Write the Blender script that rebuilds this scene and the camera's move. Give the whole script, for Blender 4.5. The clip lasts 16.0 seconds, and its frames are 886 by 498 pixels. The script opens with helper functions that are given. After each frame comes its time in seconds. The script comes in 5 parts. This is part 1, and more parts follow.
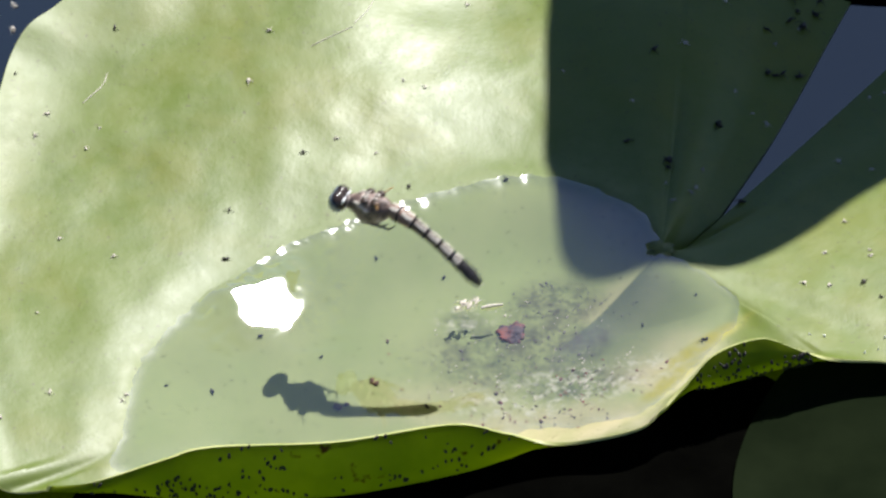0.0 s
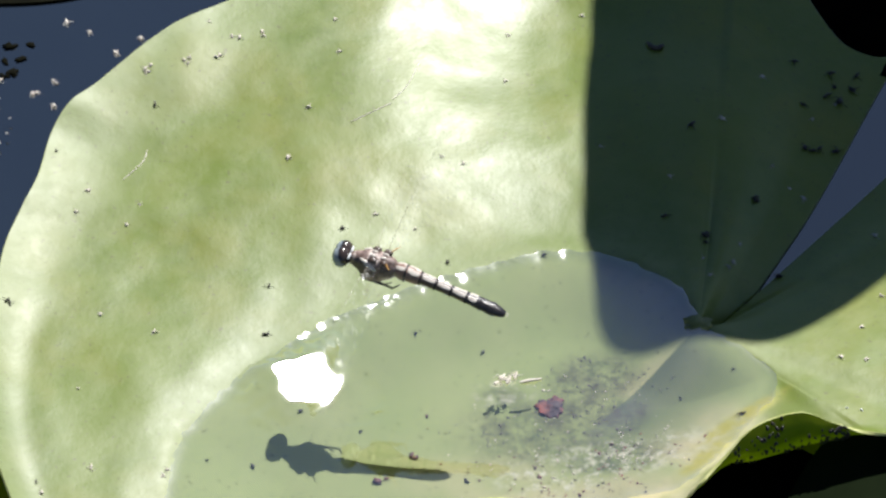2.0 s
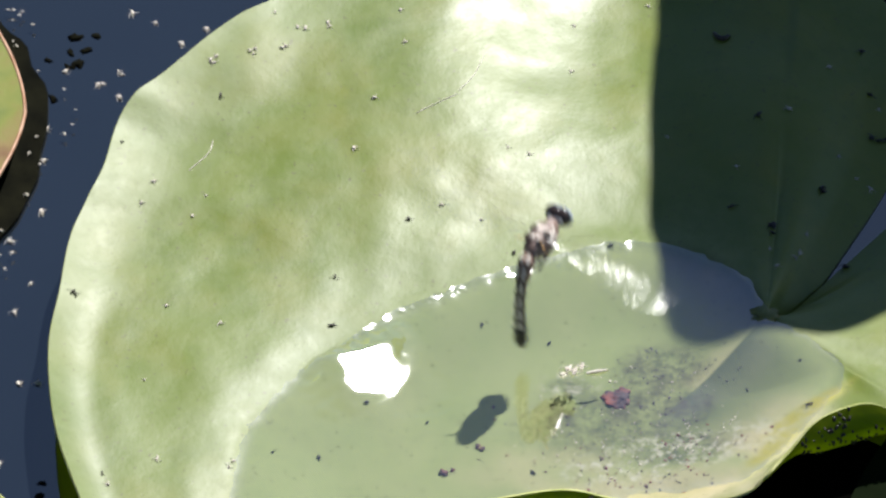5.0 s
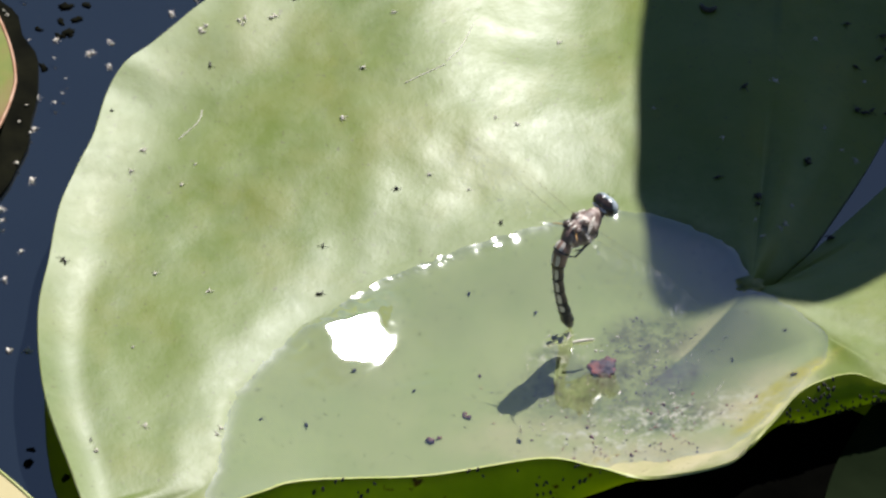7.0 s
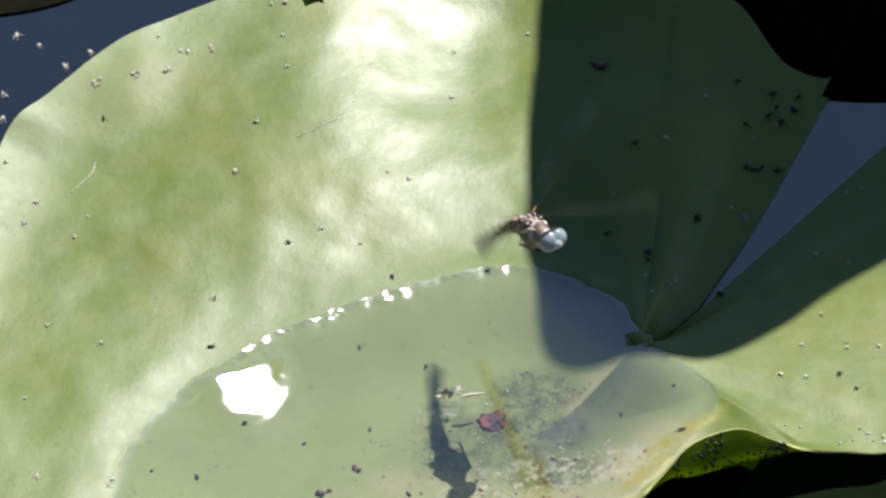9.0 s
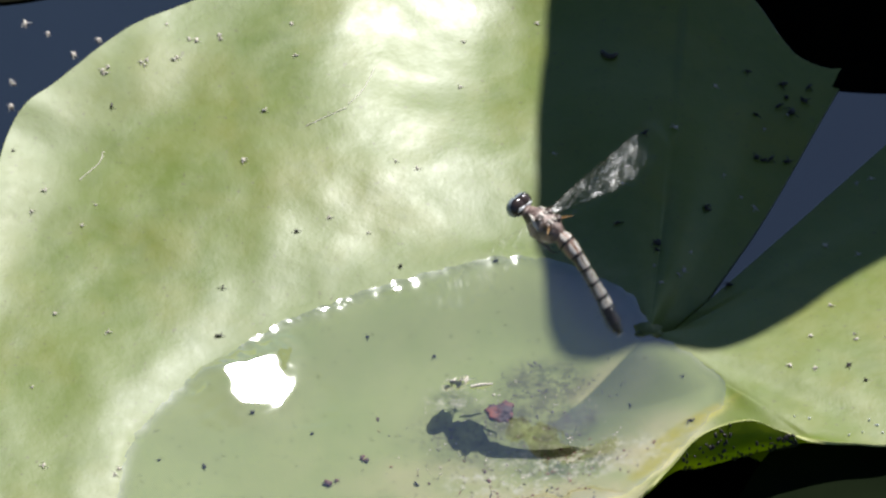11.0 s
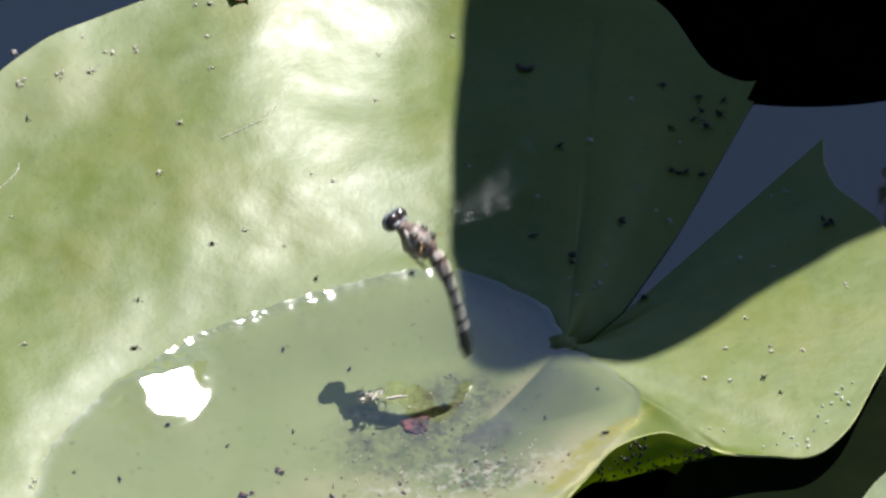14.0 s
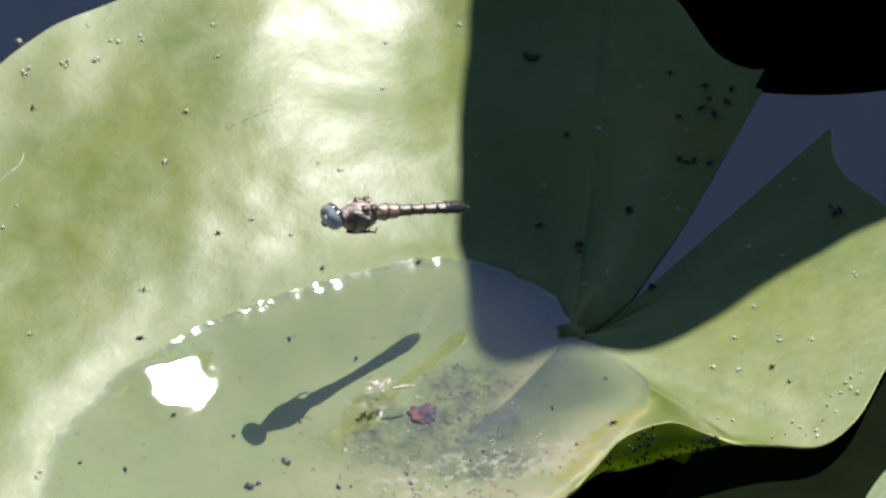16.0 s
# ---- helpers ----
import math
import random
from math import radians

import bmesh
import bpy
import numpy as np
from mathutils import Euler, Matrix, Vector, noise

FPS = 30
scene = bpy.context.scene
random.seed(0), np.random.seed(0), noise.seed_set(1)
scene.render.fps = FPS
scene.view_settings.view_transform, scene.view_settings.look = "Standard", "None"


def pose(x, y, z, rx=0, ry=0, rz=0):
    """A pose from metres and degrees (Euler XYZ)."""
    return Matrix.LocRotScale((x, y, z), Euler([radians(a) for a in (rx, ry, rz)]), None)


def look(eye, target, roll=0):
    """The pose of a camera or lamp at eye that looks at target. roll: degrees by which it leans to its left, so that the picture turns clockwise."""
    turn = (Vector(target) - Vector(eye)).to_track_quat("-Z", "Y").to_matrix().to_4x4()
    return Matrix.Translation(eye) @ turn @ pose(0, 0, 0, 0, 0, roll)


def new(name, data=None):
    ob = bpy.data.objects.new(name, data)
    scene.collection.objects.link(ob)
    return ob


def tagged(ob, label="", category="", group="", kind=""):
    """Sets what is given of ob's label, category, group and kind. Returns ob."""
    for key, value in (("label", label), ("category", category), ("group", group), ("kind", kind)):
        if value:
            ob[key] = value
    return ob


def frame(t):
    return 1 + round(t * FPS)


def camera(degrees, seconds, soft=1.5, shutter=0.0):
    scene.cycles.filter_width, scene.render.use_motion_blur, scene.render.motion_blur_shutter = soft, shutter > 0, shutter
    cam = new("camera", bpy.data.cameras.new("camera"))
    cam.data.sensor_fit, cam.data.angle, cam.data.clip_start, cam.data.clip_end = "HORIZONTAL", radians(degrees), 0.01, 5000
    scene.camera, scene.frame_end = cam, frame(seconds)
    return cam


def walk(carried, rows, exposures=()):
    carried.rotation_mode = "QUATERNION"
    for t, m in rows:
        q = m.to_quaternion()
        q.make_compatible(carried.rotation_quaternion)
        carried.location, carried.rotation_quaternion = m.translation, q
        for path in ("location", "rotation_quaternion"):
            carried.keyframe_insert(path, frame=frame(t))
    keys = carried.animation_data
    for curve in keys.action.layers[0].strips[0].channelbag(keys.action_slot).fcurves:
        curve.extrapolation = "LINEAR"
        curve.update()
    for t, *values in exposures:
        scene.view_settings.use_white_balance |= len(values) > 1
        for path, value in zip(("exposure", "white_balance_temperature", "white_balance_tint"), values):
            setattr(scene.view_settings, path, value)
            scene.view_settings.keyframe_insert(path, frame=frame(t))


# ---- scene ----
cam = camera(7, 16.0, soft=2.6, shutter=0.5)
PATH = [
    (0, (-0.0002, -1.0821, 1.0819), (-0.0141, -0.0195, 0), -1.13),
    (0.5, (-0.0002, -1.0835, 1.0833), (-0.0179, -0.0236, 0), -1.31),
    (0.6, (-0.0002, -1.0837, 1.0835), (-0.0190, -0.0238, 0), -1.32),
    (0.7, (-0.0002, -1.0839, 1.0837), (-0.0198, -0.0164, 0), -1.33),
    (0.8, (-0.0002, -1.0840, 1.0839), (-0.0197, -0.0048, 0), -1.35),
    (0.9, (-0.0002, -1.0842, 1.0841), (-0.0198, -0.0032, 0), -1.36),
    (1, (-0.0002, -1.0844, 1.0843), (-0.0197, -0.0019, 0), -1.37),
    (1.5, (-0.0002, -1.0850, 1.0851), (-0.0204, 0.0009, 0), -1.45),
    (2, (-0.0002, -1.0877, 1.0877), (-0.0223, 0.0030, 0), -1.55),
    (2.5, (-0.0002, -1.0873, 1.0873), (-0.0240, -0.0007, 0), -1.69),
    (3, (-0.0002, -1.0872, 1.0872), (-0.0253, -0.0017, 0), -1.78),
    (3.5, (-0.0002, -1.0885, 1.0885), (-0.0254, 0.0011, 0), -1.73),
    (4, (-0.0002, -1.0879, 1.0879), (-0.0285, 0.0028, 0), -1.89),
    (4.2, (-0.0003, -1.0843, 1.0844), (-0.0327, 0.0053, 0), -2.00),
    (6.3, (-0.0001, -1.0937, 1.0937), (-0.0379, -0.0099, 0), -2.15),
    (6.5, (-0.0000, -1.0947, 1.0946), (-0.0361, -0.0094, 0), -1.79),
    (7, (-0.0001, -1.0927, 1.0927), (-0.0336, -0.0087, 0), -1.80),
    (7.1, (-0.0001, -1.0924, 1.0924), (-0.0328, -0.0078, 0), -1.73),
    (7.2, (-0.0001, -1.0921, 1.0921), (-0.0280, -0.0043, 0), -1.67),
    (7.5, (-0.0001, -1.0913, 1.0913), (-0.0243, 0.0024, 0), -1.47),
    (8, (-0.0000, -1.0935, 1.0935), (-0.0145, 0.0037, 0), -1.24),
    (8.5, (-0.0000, -1.0939, 1.0939), (-0.0109, 0.0074, 0), -0.73),
    (9, (0.0000, -1.0981, 1.0981), (-0.0104, 0.0074, 0), -0.56),
    (9.2, (0.0000, -1.0971, 1.0971), (-0.0092, 0.0081, 0), -0.57),
    (11.3, (-0.0000, -1.0943, 1.0943), (-0.0124, 0.0021, 0), -0.43),
    (11.5, (-0.0000, -1.0922, 1.0922), (-0.0085, 0.0000, 0), -0.40),
    (12, (-0.0000, -1.0929, 1.0929), (-0.0023, 0.0006, 0), -0.29),
    (12.5, (-0.0000, -1.0932, 1.0932), (-0.0001, -0.0001, 0), -0.05),
    (13, (0.0000, -1.0889, 1.0889), (0.0052, 0.0020, 0), 0.14),
    (13.5, (0.0000, -1.0941, 1.0941), (0.0061, 0.0048, 0), 0.23),
    (14, (-0.0000, -1.0962, 1.0962), (0.0059, 0.0081, 0), 0.26),
    (14.5, (0.0000, -1.0915, 1.0916), (0.0070, 0.0087, 0), 0.27),
    (14.8, (0.0000, -1.0920, 1.0921), (0.0034, 0.0118, 0), 0.26),
    (15, (0.0000, -1.0924, 1.0925), (0.0026, 0.0131, 0), 0.26),
    (15.5, (0.0000, -1.0950, 1.0950), (0.0048, 0.0107, 0), 0.13),
    (16, (0.0000, -1.0916, 1.0916), (0.0044, 0.0048, 0), 0.15),
]
walk(cam, [(t, look(eye, target, roll)) for t, eye, target, roll in PATH], [(0, 0.66), (4.2, 0.66), (6.3, 0.5), (16, 0.5)])

# ---- light ----
SUN = Vector((0.335, 0.516, 0.788)).normalized()
world = bpy.data.worlds.new("sky")
scene.world = world
world.use_nodes = True
wn = world.node_tree
sky = wn.nodes.new("ShaderNodeTexSky")
sky.sky_type = "NISHITA"
sky.sun_disc = False
sky.sun_elevation = math.asin(SUN.z)
sky.sun_rotation = math.atan2(SUN.x, SUN.y)
sky.air_density, sky.dust_density, sky.ozone_density = 1.0, 0.3, 5.0
background = wn.nodes["Background"]
background.inputs["Strength"].default_value = 0.046
wn.links.new(sky.outputs["Color"], background.inputs["Color"])
lamp = bpy.data.lights.new("sun", "SUN")
lamp.energy, lamp.angle, lamp.color = 5.65, radians(0.42), (1.0, 0.98, 0.952)
sun = new("sun", lamp)
sun.matrix_world = look(SUN * 5, (0, 0, 0))

# ---- materials ----


class Mat:
    """A node material with a few shorthands."""

    def __init__(self, name):
        self.m = bpy.data.materials.new(name)
        self.m.use_nodes = True
        self.t = self.m.node_tree
        self.p = self.t.nodes["Principled BSDF"]
        self.out = self.t.nodes["Material Output"]
        self.co = self.node("ShaderNodeTexCoord").outputs["Object"]

    def node(self, kind, **kw):
        n = self.t.nodes.new(kind)
        for key, value in kw.items():
            if key == "operation":
                n.operation = value
            elif key == "blend_type":
                n.blend_type = value
            elif key == "data_type":
                n.data_type = value
            elif key == "feature":
                n.feature = value
        return n

    def link(self, a, b):
        self.t.links.new(a, b)

    def noise(self, scale, detail=4.0, rough=0.55, vec=None):
        n = self.node("ShaderNodeTexNoise")
        n.inputs["Scale"].default_value = scale
        n.inputs["Detail"].default_value = detail
        n.inputs["Roughness"].default_value = rough
        self.link(vec or self.co, n.inputs["Vector"])
        return n.outputs["Fac"]

    def ramp(self, fac, *stops):
        n = self.node("ShaderNodeValToRGB")
        el = n.color_ramp.elements
        while len(el) < len(stops):
            el.new(0.5)
        for e, (pos, col) in zip(el, stops):
            e.position = pos
            e.color = (*col, 1) if isinstance(col, tuple) else (col, col, col, 1)
        self.link(fac, n.inputs["Fac"])
        return n.outputs["Color"]

    def mix(self, fac, a, b, blend="MIX"):
        n = self.node("ShaderNodeMix", data_type="RGBA", blend_type=blend)
        for value, socket in ((fac, n.inputs[0]), (a, n.inputs[6]), (b, n.inputs[7])):
            if isinstance(value, (int, float)):
                socket.default_value = value
            elif isinstance(value, tuple):
                socket.default_value = (*value, 1)
            else:
                self.link(value, socket)
        return n.outputs[2]

    def math(self, op, a, b=0.0):
        n = self.node("ShaderNodeMath", operation=op)
        for value, socket in ((a, n.inputs[0]), (b, n.inputs[1])):
            if isinstance(value, (int, float)):
                socket.default_value = value
            else:
                self.link(value, socket)
        return n.outputs[0]

    def bump(self, height, strength, distance):
        n = self.node("ShaderNodeBump")
        n.inputs["Strength"].default_value = strength
        n.inputs["Distance"].default_value = distance
        self.link(height, n.inputs["Height"])
        self.link(n.outputs[0], self.p.inputs["Normal"])
        return n.outputs[0]

    def attr(self, name):
        n = self.node("ShaderNodeAttribute")
        n.attribute_name = name
        return n.outputs["Fac"]

    def set(self, **kw):
        for key, value in kw.items():
            socket = self.p.inputs[key.replace("_", " ")]
            if isinstance(value, (int, float)):
                socket.default_value = value
            elif isinstance(value, tuple):
                socket.default_value = (*value, 1)
            else:
                self.link(value, socket)
        return self


def leaf_top():
    """Waxy upper face of the pad: green blade, silt where the pool stands, worn yellow streaks."""
    k = Mat("pad_upper_face")
    big = k.noise(22, 3)
    fine = k.noise(260, 5, 0.65)
    grain = k.noise(1400, 3, 0.6)
    green = k.ramp(big, (0.32, (0.112, 0.170, 0.013)), (0.55, (0.148, 0.204, 0.017)), (0.72, (0.190, 0.220, 0.023)))
    green = k.mix(k.ramp(fine, (0.35, 0.0), (0.75, 0.45)), green, (0.185, 0.225, 0.040))
    green = k.mix(k.ramp(k.noise(34, 4, 0.6), (0.50, 0.0), (0.68, 0.75)), green, (0.185, 0.205, 0.010))
    green = k.mix(k.ramp(k.noise(95, 5, 0.7), (0.52, 0.0), (0.72, 0.35)), green, (0.075, 0.120, 0.010))
    green = k.mix(k.math("MULTIPLY", k.attr("pale_edge"), k.ramp(k.noise(130, 5, 0.65), (0.3, 0.15), (0.7, 0.6))), green, (0.27, 0.32, 0.15))
    silt = k.ramp(k.noise(60, 5, 0.6), (0.3, (0.325, 0.385, 0.175)), (0.7, (0.385, 0.425, 0.215)))
    col = k.mix(k.attr("silt"), green, silt)
    col = k.mix(k.math("MULTIPLY", k.attr("cream"), k.ramp(k.noise(120, 5, 0.6), (0.3, 0.35), (0.65, 1.0))), col, (0.56, 0.51, 0.33))
    streak = k.ramp(k.noise(300, 4, 0.7), (0.30, 0.1), (0.52, 1.0))
    col = k.mix(k.math("MULTIPLY", k.attr("yellow"), streak), col, (0.43, 0.40, 0.09))
    # the shaded side of the crease, painted grey into the bed
    col = k.mix(k.math("MULTIPLY", k.attr("crease_shade"), 0.8), col, (0.095, 0.120, 0.095))
    # silt: a thin stain, then grains that thicken towards the middle of each patch
    mudcol = k.ramp(k.noise(150, 5, 0.65), (0.38, (0.040, 0.024, 0.050)), (0.50, (0.060, 0.040, 0.052)), (0.60, (0.038, 0.060, 0.040)))
    col = k.mix(k.math("MULTIPLY", k.attr("mud"), k.ramp(k.noise(190, 6, 0.7), (0.36, 0.72), (0.62, 0.12))), col, mudcol)
    grains = k.math("ADD", k.noise(620, 4, 0.7), k.math("MULTIPLY", k.attr("mud"), 0.17))
    grains = k.math("MULTIPLY", k.ramp(grains, (0.62, 0.0), (0.76, 0.42)), k.ramp(k.attr("mud"), (0.02, 0.0), (0.4, 1.0)))
    col = k.mix(grains, col, (0.050, 0.036, 0.052))
    scum = k.ramp(k.noise(420, 6, 0.76), (0.50, 0.0), (0.60, 0.9))
    col = k.mix(k.math("MULTIPLY", k.attr("scum"), scum), col, (0.62, 0.60, 0.52))
    dirt = k.ramp(k.noise(900, 2, 0.5), (0.66, 0.0), (0.73, 0.6))
    col = k.mix(dirt, col, (0.10, 0.085, 0.03))
    k.set(Base_Color=col, Roughness=k.math("ADD", k.math("ADD", k.math("MULTIPLY", fine, 0.20), 0.335), k.math("MULTIPLY", k.attr("pale_edge"), 0.09)), IOR=1.62)
    k.link(k.math("SUBTRACT", 0.60, k.math("MULTIPLY", k.attr("silt"), 0.56)), k.p.inputs["Specular IOR Level"])
    height = k.math("ADD", k.math("MULTIPLY", fine, 0.4), k.math("MULTIPLY", grain, 0.2))
    height = k.math("ADD", height, k.math("MULTIPLY", k.noise(150, 4, 0.6), 1.7))
    k.bump(height, 0.24, 0.0003)
    through_leaf = k.node("ShaderNodeBsdfTranslucent")
    k.link(k.mix(0.45, col, (0.30, 0.42, 0.02)), through_leaf.inputs["Color"])
    blend = k.node("ShaderNodeMixShader")
    blend.inputs[0].default_value = 0.34
    k.link(k.p.outputs[0], blend.inputs[1])
    k.link(through_leaf.outputs[0], blend.inputs[2])
    k.link(blend.outputs[0], k.out.inputs[0])
    return k.m


def leaf_under():
    """Underside: thin yellow-green tissue that lets the sun through, with rust-brown blotches."""
    k = Mat("pad_underside")
    col = k.ramp(k.noise(70, 4), (0.3, (0.32, 0.42, 0.014)), (0.7, (0.52, 0.60, 0.022)))
    spots = k.ramp(k.noise(150, 3, 0.6), (0.64, 0.0), (0.70, 1.0))
    col = k.mix(spots, col, (0.13, 0.06, 0.012))
    k.set(Base_Color=col, Roughness=0.5)
    k.bump(k.noise(400, 4), 0.4, 0.0004)
    glow = k.node("ShaderNodeBsdfTranslucent")
    k.link(k.mix(1.0, col, (0.95, 1.0, 0.55), "MULTIPLY"), glow.inputs["Color"])
    blend = k.node("ShaderNodeMixShader")
    blend.inputs[0].default_value = 0.78
    k.link(k.p.outputs[0], blend.inputs[1])
    k.link(glow.outputs[0], blend.inputs[2])
    k.link(blend.outputs[0], k.out.inputs[0])
    return k.m


def plain(name, stops, scale=200, rough=0.6, bump=0.3, dist=0.0003, metal=0.0, ior=1.45):
    k = Mat(name)
    k.set(Base_Color=k.ramp(k.noise(scale), *stops), Roughness=rough, Metallic=metal, IOR=ior)
    k.bump(k.noise(scale * 4), bump, dist)
    return k.m


def pool_water():
    """A still film of water: clear, mirrors the sky by Fresnel."""
    k = Mat("pool_water")
    clear = k.node("ShaderNodeBsdfTransparent")
    clear.inputs[0].default_value = (0.97, 0.98, 0.95, 1)
    gloss = k.node("ShaderNodeBsdfGlossy")
    k.link(k.math("ADD", k.math("MULTIPLY", k.attr("edge"), 0.15), 0.045), gloss.inputs["Roughness"])
    fres = k.node("ShaderNodeFresnel")
    fres.inputs["IOR"].default_value = 3.8
    bump = k.node("ShaderNodeBump")
    bump.inputs["Strength"].default_value = 0.13
    bump.inputs["Distance"].default_value = 0.0006
    k.link(k.noise(55, 2), bump.inputs["Height"])
    k.link(bump.outputs[0], gloss.inputs["Normal"])
    k.link(bump.outputs[0], fres.inputs["Normal"])
    blend = k.node("ShaderNodeMixShader")
    k.link(fres.outputs[0], blend.inputs[0])
    k.link(clear.outputs[0], blend.inputs[1])
    k.link(gloss.outputs[0], blend.inputs[2])
    k.link(blend.outputs[0], k.out.inputs[0])
    return k.m


def pond_water():
    k = Mat("pond_water")
    k.set(Base_Color=k.ramp(k.noise(9), (0.3, (0.004, 0.006, 0.009)), (0.7, (0.007, 0.010, 0.014))), Roughness=0.04, IOR=2.5)
    k.bump(k.math("ADD", k.noise(30, 2), k.math("MULTIPLY", k.noise(160, 2), 0.2)), 0.06, 0.002)
    return k.m


def wing_film():
    k = Mat("wing_film")
    clear = k.node("ShaderNodeBsdfTransparent")
    gloss = k.node("ShaderNodeBsdfGlossy")
    gloss.inputs["Roughness"].default_value = 0.30
    rough = k.node("ShaderNodeBump")
    rough.inputs["Strength"].default_value = 0.5
    rough.inputs["Distance"].default_value = 0.0005
    k.link(k.noise(620, 2), rough.inputs["Height"])
    k.link(rough.outputs[0], gloss.inputs["Normal"])
    cells = k.node("ShaderNodeTexVoronoi", feature="DISTANCE_TO_EDGE")
    cells.inputs["Scale"].default_value = 900
    k.link(k.co, cells.inputs["Vector"])
    veins = k.ramp(cells.outputs["Distance"], (0.03, 0.12), (0.09, 0.005))
    veins = k.math("MULTIPLY", veins, k.ramp(k.noise(300, 3), (0.44, 0.12), (0.60, 1.0)))
    blend = k.node("ShaderNodeMixShader")
    k.link(veins, blend.inputs[0])
    k.link(clear.outputs[0], blend.inputs[1])
    k.link(gloss.outputs[0], blend.inputs[2])
    k.link(blend.outputs[0], k.out.inputs[0])
    return k.m


M_TOP, M_UNDER, M_POOL, M_POND, M_WING = leaf_top(), leaf_under(), pool_water(), pond_water(), wing_film()
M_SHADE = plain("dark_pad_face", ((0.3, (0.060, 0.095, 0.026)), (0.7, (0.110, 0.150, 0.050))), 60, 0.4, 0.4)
# the shade of the large pad is mixed into this dark green
M_GLOOM = plain("shaded_pad_face", ((0.3, (0.004, 0.0065, 0.003)), (0.7, (0.009, 0.013, 0.006))), 40, 1.0, 0.4, ior=1.01)
# near black: rot, and shade put in for the water under the large pad
M_BLACK = plain("black_rot_and_shade", ((0.3, (0.0007, 0.0007, 0.0006)), (0.7, (0.0020, 0.0020, 0.0016))), 60, 1.0, 0.4, ior=1.0)
M_RED = plain("mottled_pad_face", ((0.34, (0.07, 0.11, 0.015)), (0.50, (0.14, 0.155, 0.022)), (0.60, (0.17, 0.12, 0.035)), (0.70, (0.12, 0.055, 0.02))), 45, 0.45, 0.4)
M_TAN = plain("tan_dying_pad_face", ((0.34, (0.30, 0.24, 0.10)), (0.60, (0.42, 0.35, 0.17))), 45, 0.5, 0.4)
M_STEM = plain("leaf_stem", ((0.3, (0.07, 0.08, 0.03)), (0.7, (0.14, 0.10, 0.05))), 80, 0.5)
M_HUSK = plain("pale_husk", ((0.3, (0.40, 0.34, 0.28)), (0.7, (0.75, 0.70, 0.62))), 900, 0.5, 0.5)
M_SPECK = plain("dark_speck", ((0.3, (0.012, 0.011, 0.010)), (0.7, (0.05, 0.04, 0.03))), 900, 0.4, 0.5)
M_TIP = plain("slit_tip_tissue", ((0.3, (0.10, 0.12, 0.03)), (0.7, (0.18, 0.19, 0.06))), 500, 0.5)
M_CLOT = plain("red_rot_clot", ((0.40, (0.055, 0.034, 0.044)), (0.66, (0.30, 0.085, 0.060))), 300, 0.7)
M_LIP = plain("pale_pad_lip", ((0.3, (0.30, 0.33, 0.09)), (0.7, (0.45, 0.45, 0.20))), 300, 0.4)
M_RIMRED = plain("pink_tan_lip", ((0.3, (0.30, 0.14, 0.07)), (0.7, (0.48, 0.30, 0.20))), 300, 0.45)
M_SILT = plain("purple_silt", ((0.3, (0.085, 0.072, 0.085)), (0.7, (0.19, 0.165, 0.165))), 700, 0.8)
M_DROP = plain("clear_drop", ((0.3, (0.6, 0.63, 0.6)), (0.7, (0.8, 0.82, 0.8))), 900, 0.06, 0.05, ior=1.6)
# near black for weed, and for a pad's shadow laid on the water
M_WEED_SHADOW = plain("weed_and_shadow", ((0.3, (0.0022, 0.0024, 0.0014)), (0.7, (0.008, 0.008, 0.004))), 150, 0.9, ior=1.12)
M_PETAL = plain("orange_petal", ((0.3, (0.65, 0.28, 0.12)), (0.7, (0.75, 0.45, 0.30))), 300, 0.5)


# ---- geometry helpers ----
def mesh(name, verts, faces, mats, smooth=True):
    me = bpy.data.meshes.new(name)
    me.from_pydata([tuple(v) for v in verts], [], faces)
    for m in mats:
        me.materials.append(m)
    if smooth:
        me.polygons.foreach_set("use_smooth", [True] * len(me.polygons))
    me.update()
    return me


def part(name, me, parent, label=""):
    ob = new(name, me)
    ob.parent = parent
    return tagged(ob, label)


def curve(points, n):
    """A smooth line of n + 1 places through points of any dimension (Catmull-Rom)."""
    p = np.array(points, float)
    p = np.vstack([2 * p[0] - p[1], p, 2 * p[-1] - p[-2]])
    out = []
    for s in np.linspace(0, len(points) - 1, n + 1):
        i = min(int(s), len(points) - 2)
        f = s - i
        a, b, c, d = p[i : i + 4]
        out.append(0.5 * (2 * b + (c - a) * f + (2 * a - 5 * b + 4 * c - d) * f**2 + (3 * b - a - 3 * c + d) * f**3))
    return np.array(out)


def ease(x, a, b):
    x = np.clip((x - a) / (b - a), 0, 1)
    return x * x * (3 - 2 * x)


def depth_inside(points, poly):
    """How far each point lies inside a closed line; negative outside."""
    p = np.asarray(points, float)[:, :2]
    a, b = np.roll(poly, 1, axis=0), np.asarray(poly)
    best, odd = np.full(len(p), 1e9), np.zeros(len(p), bool)
    for (x0, y0), (x1, y1) in zip(a, b):
        dx, dy = x1 - x0, y1 - y0
        w = np.clip(((p[:, 0] - x0) * dx + (p[:, 1] - y0) * dy) / (dx * dx + dy * dy + 1e-18), 0, 1)
        best = np.minimum(best, np.hypot(x0 + dx * w - p[:, 0], y0 + dy * w - p[:, 1]))
        if dy != 0:
            odd ^= ((y0 > p[:, 1]) != (y1 > p[:, 1])) & (p[:, 0] < dx * (p[:, 1] - y0) / dy + x0)
    return np.where(odd, best, -best)


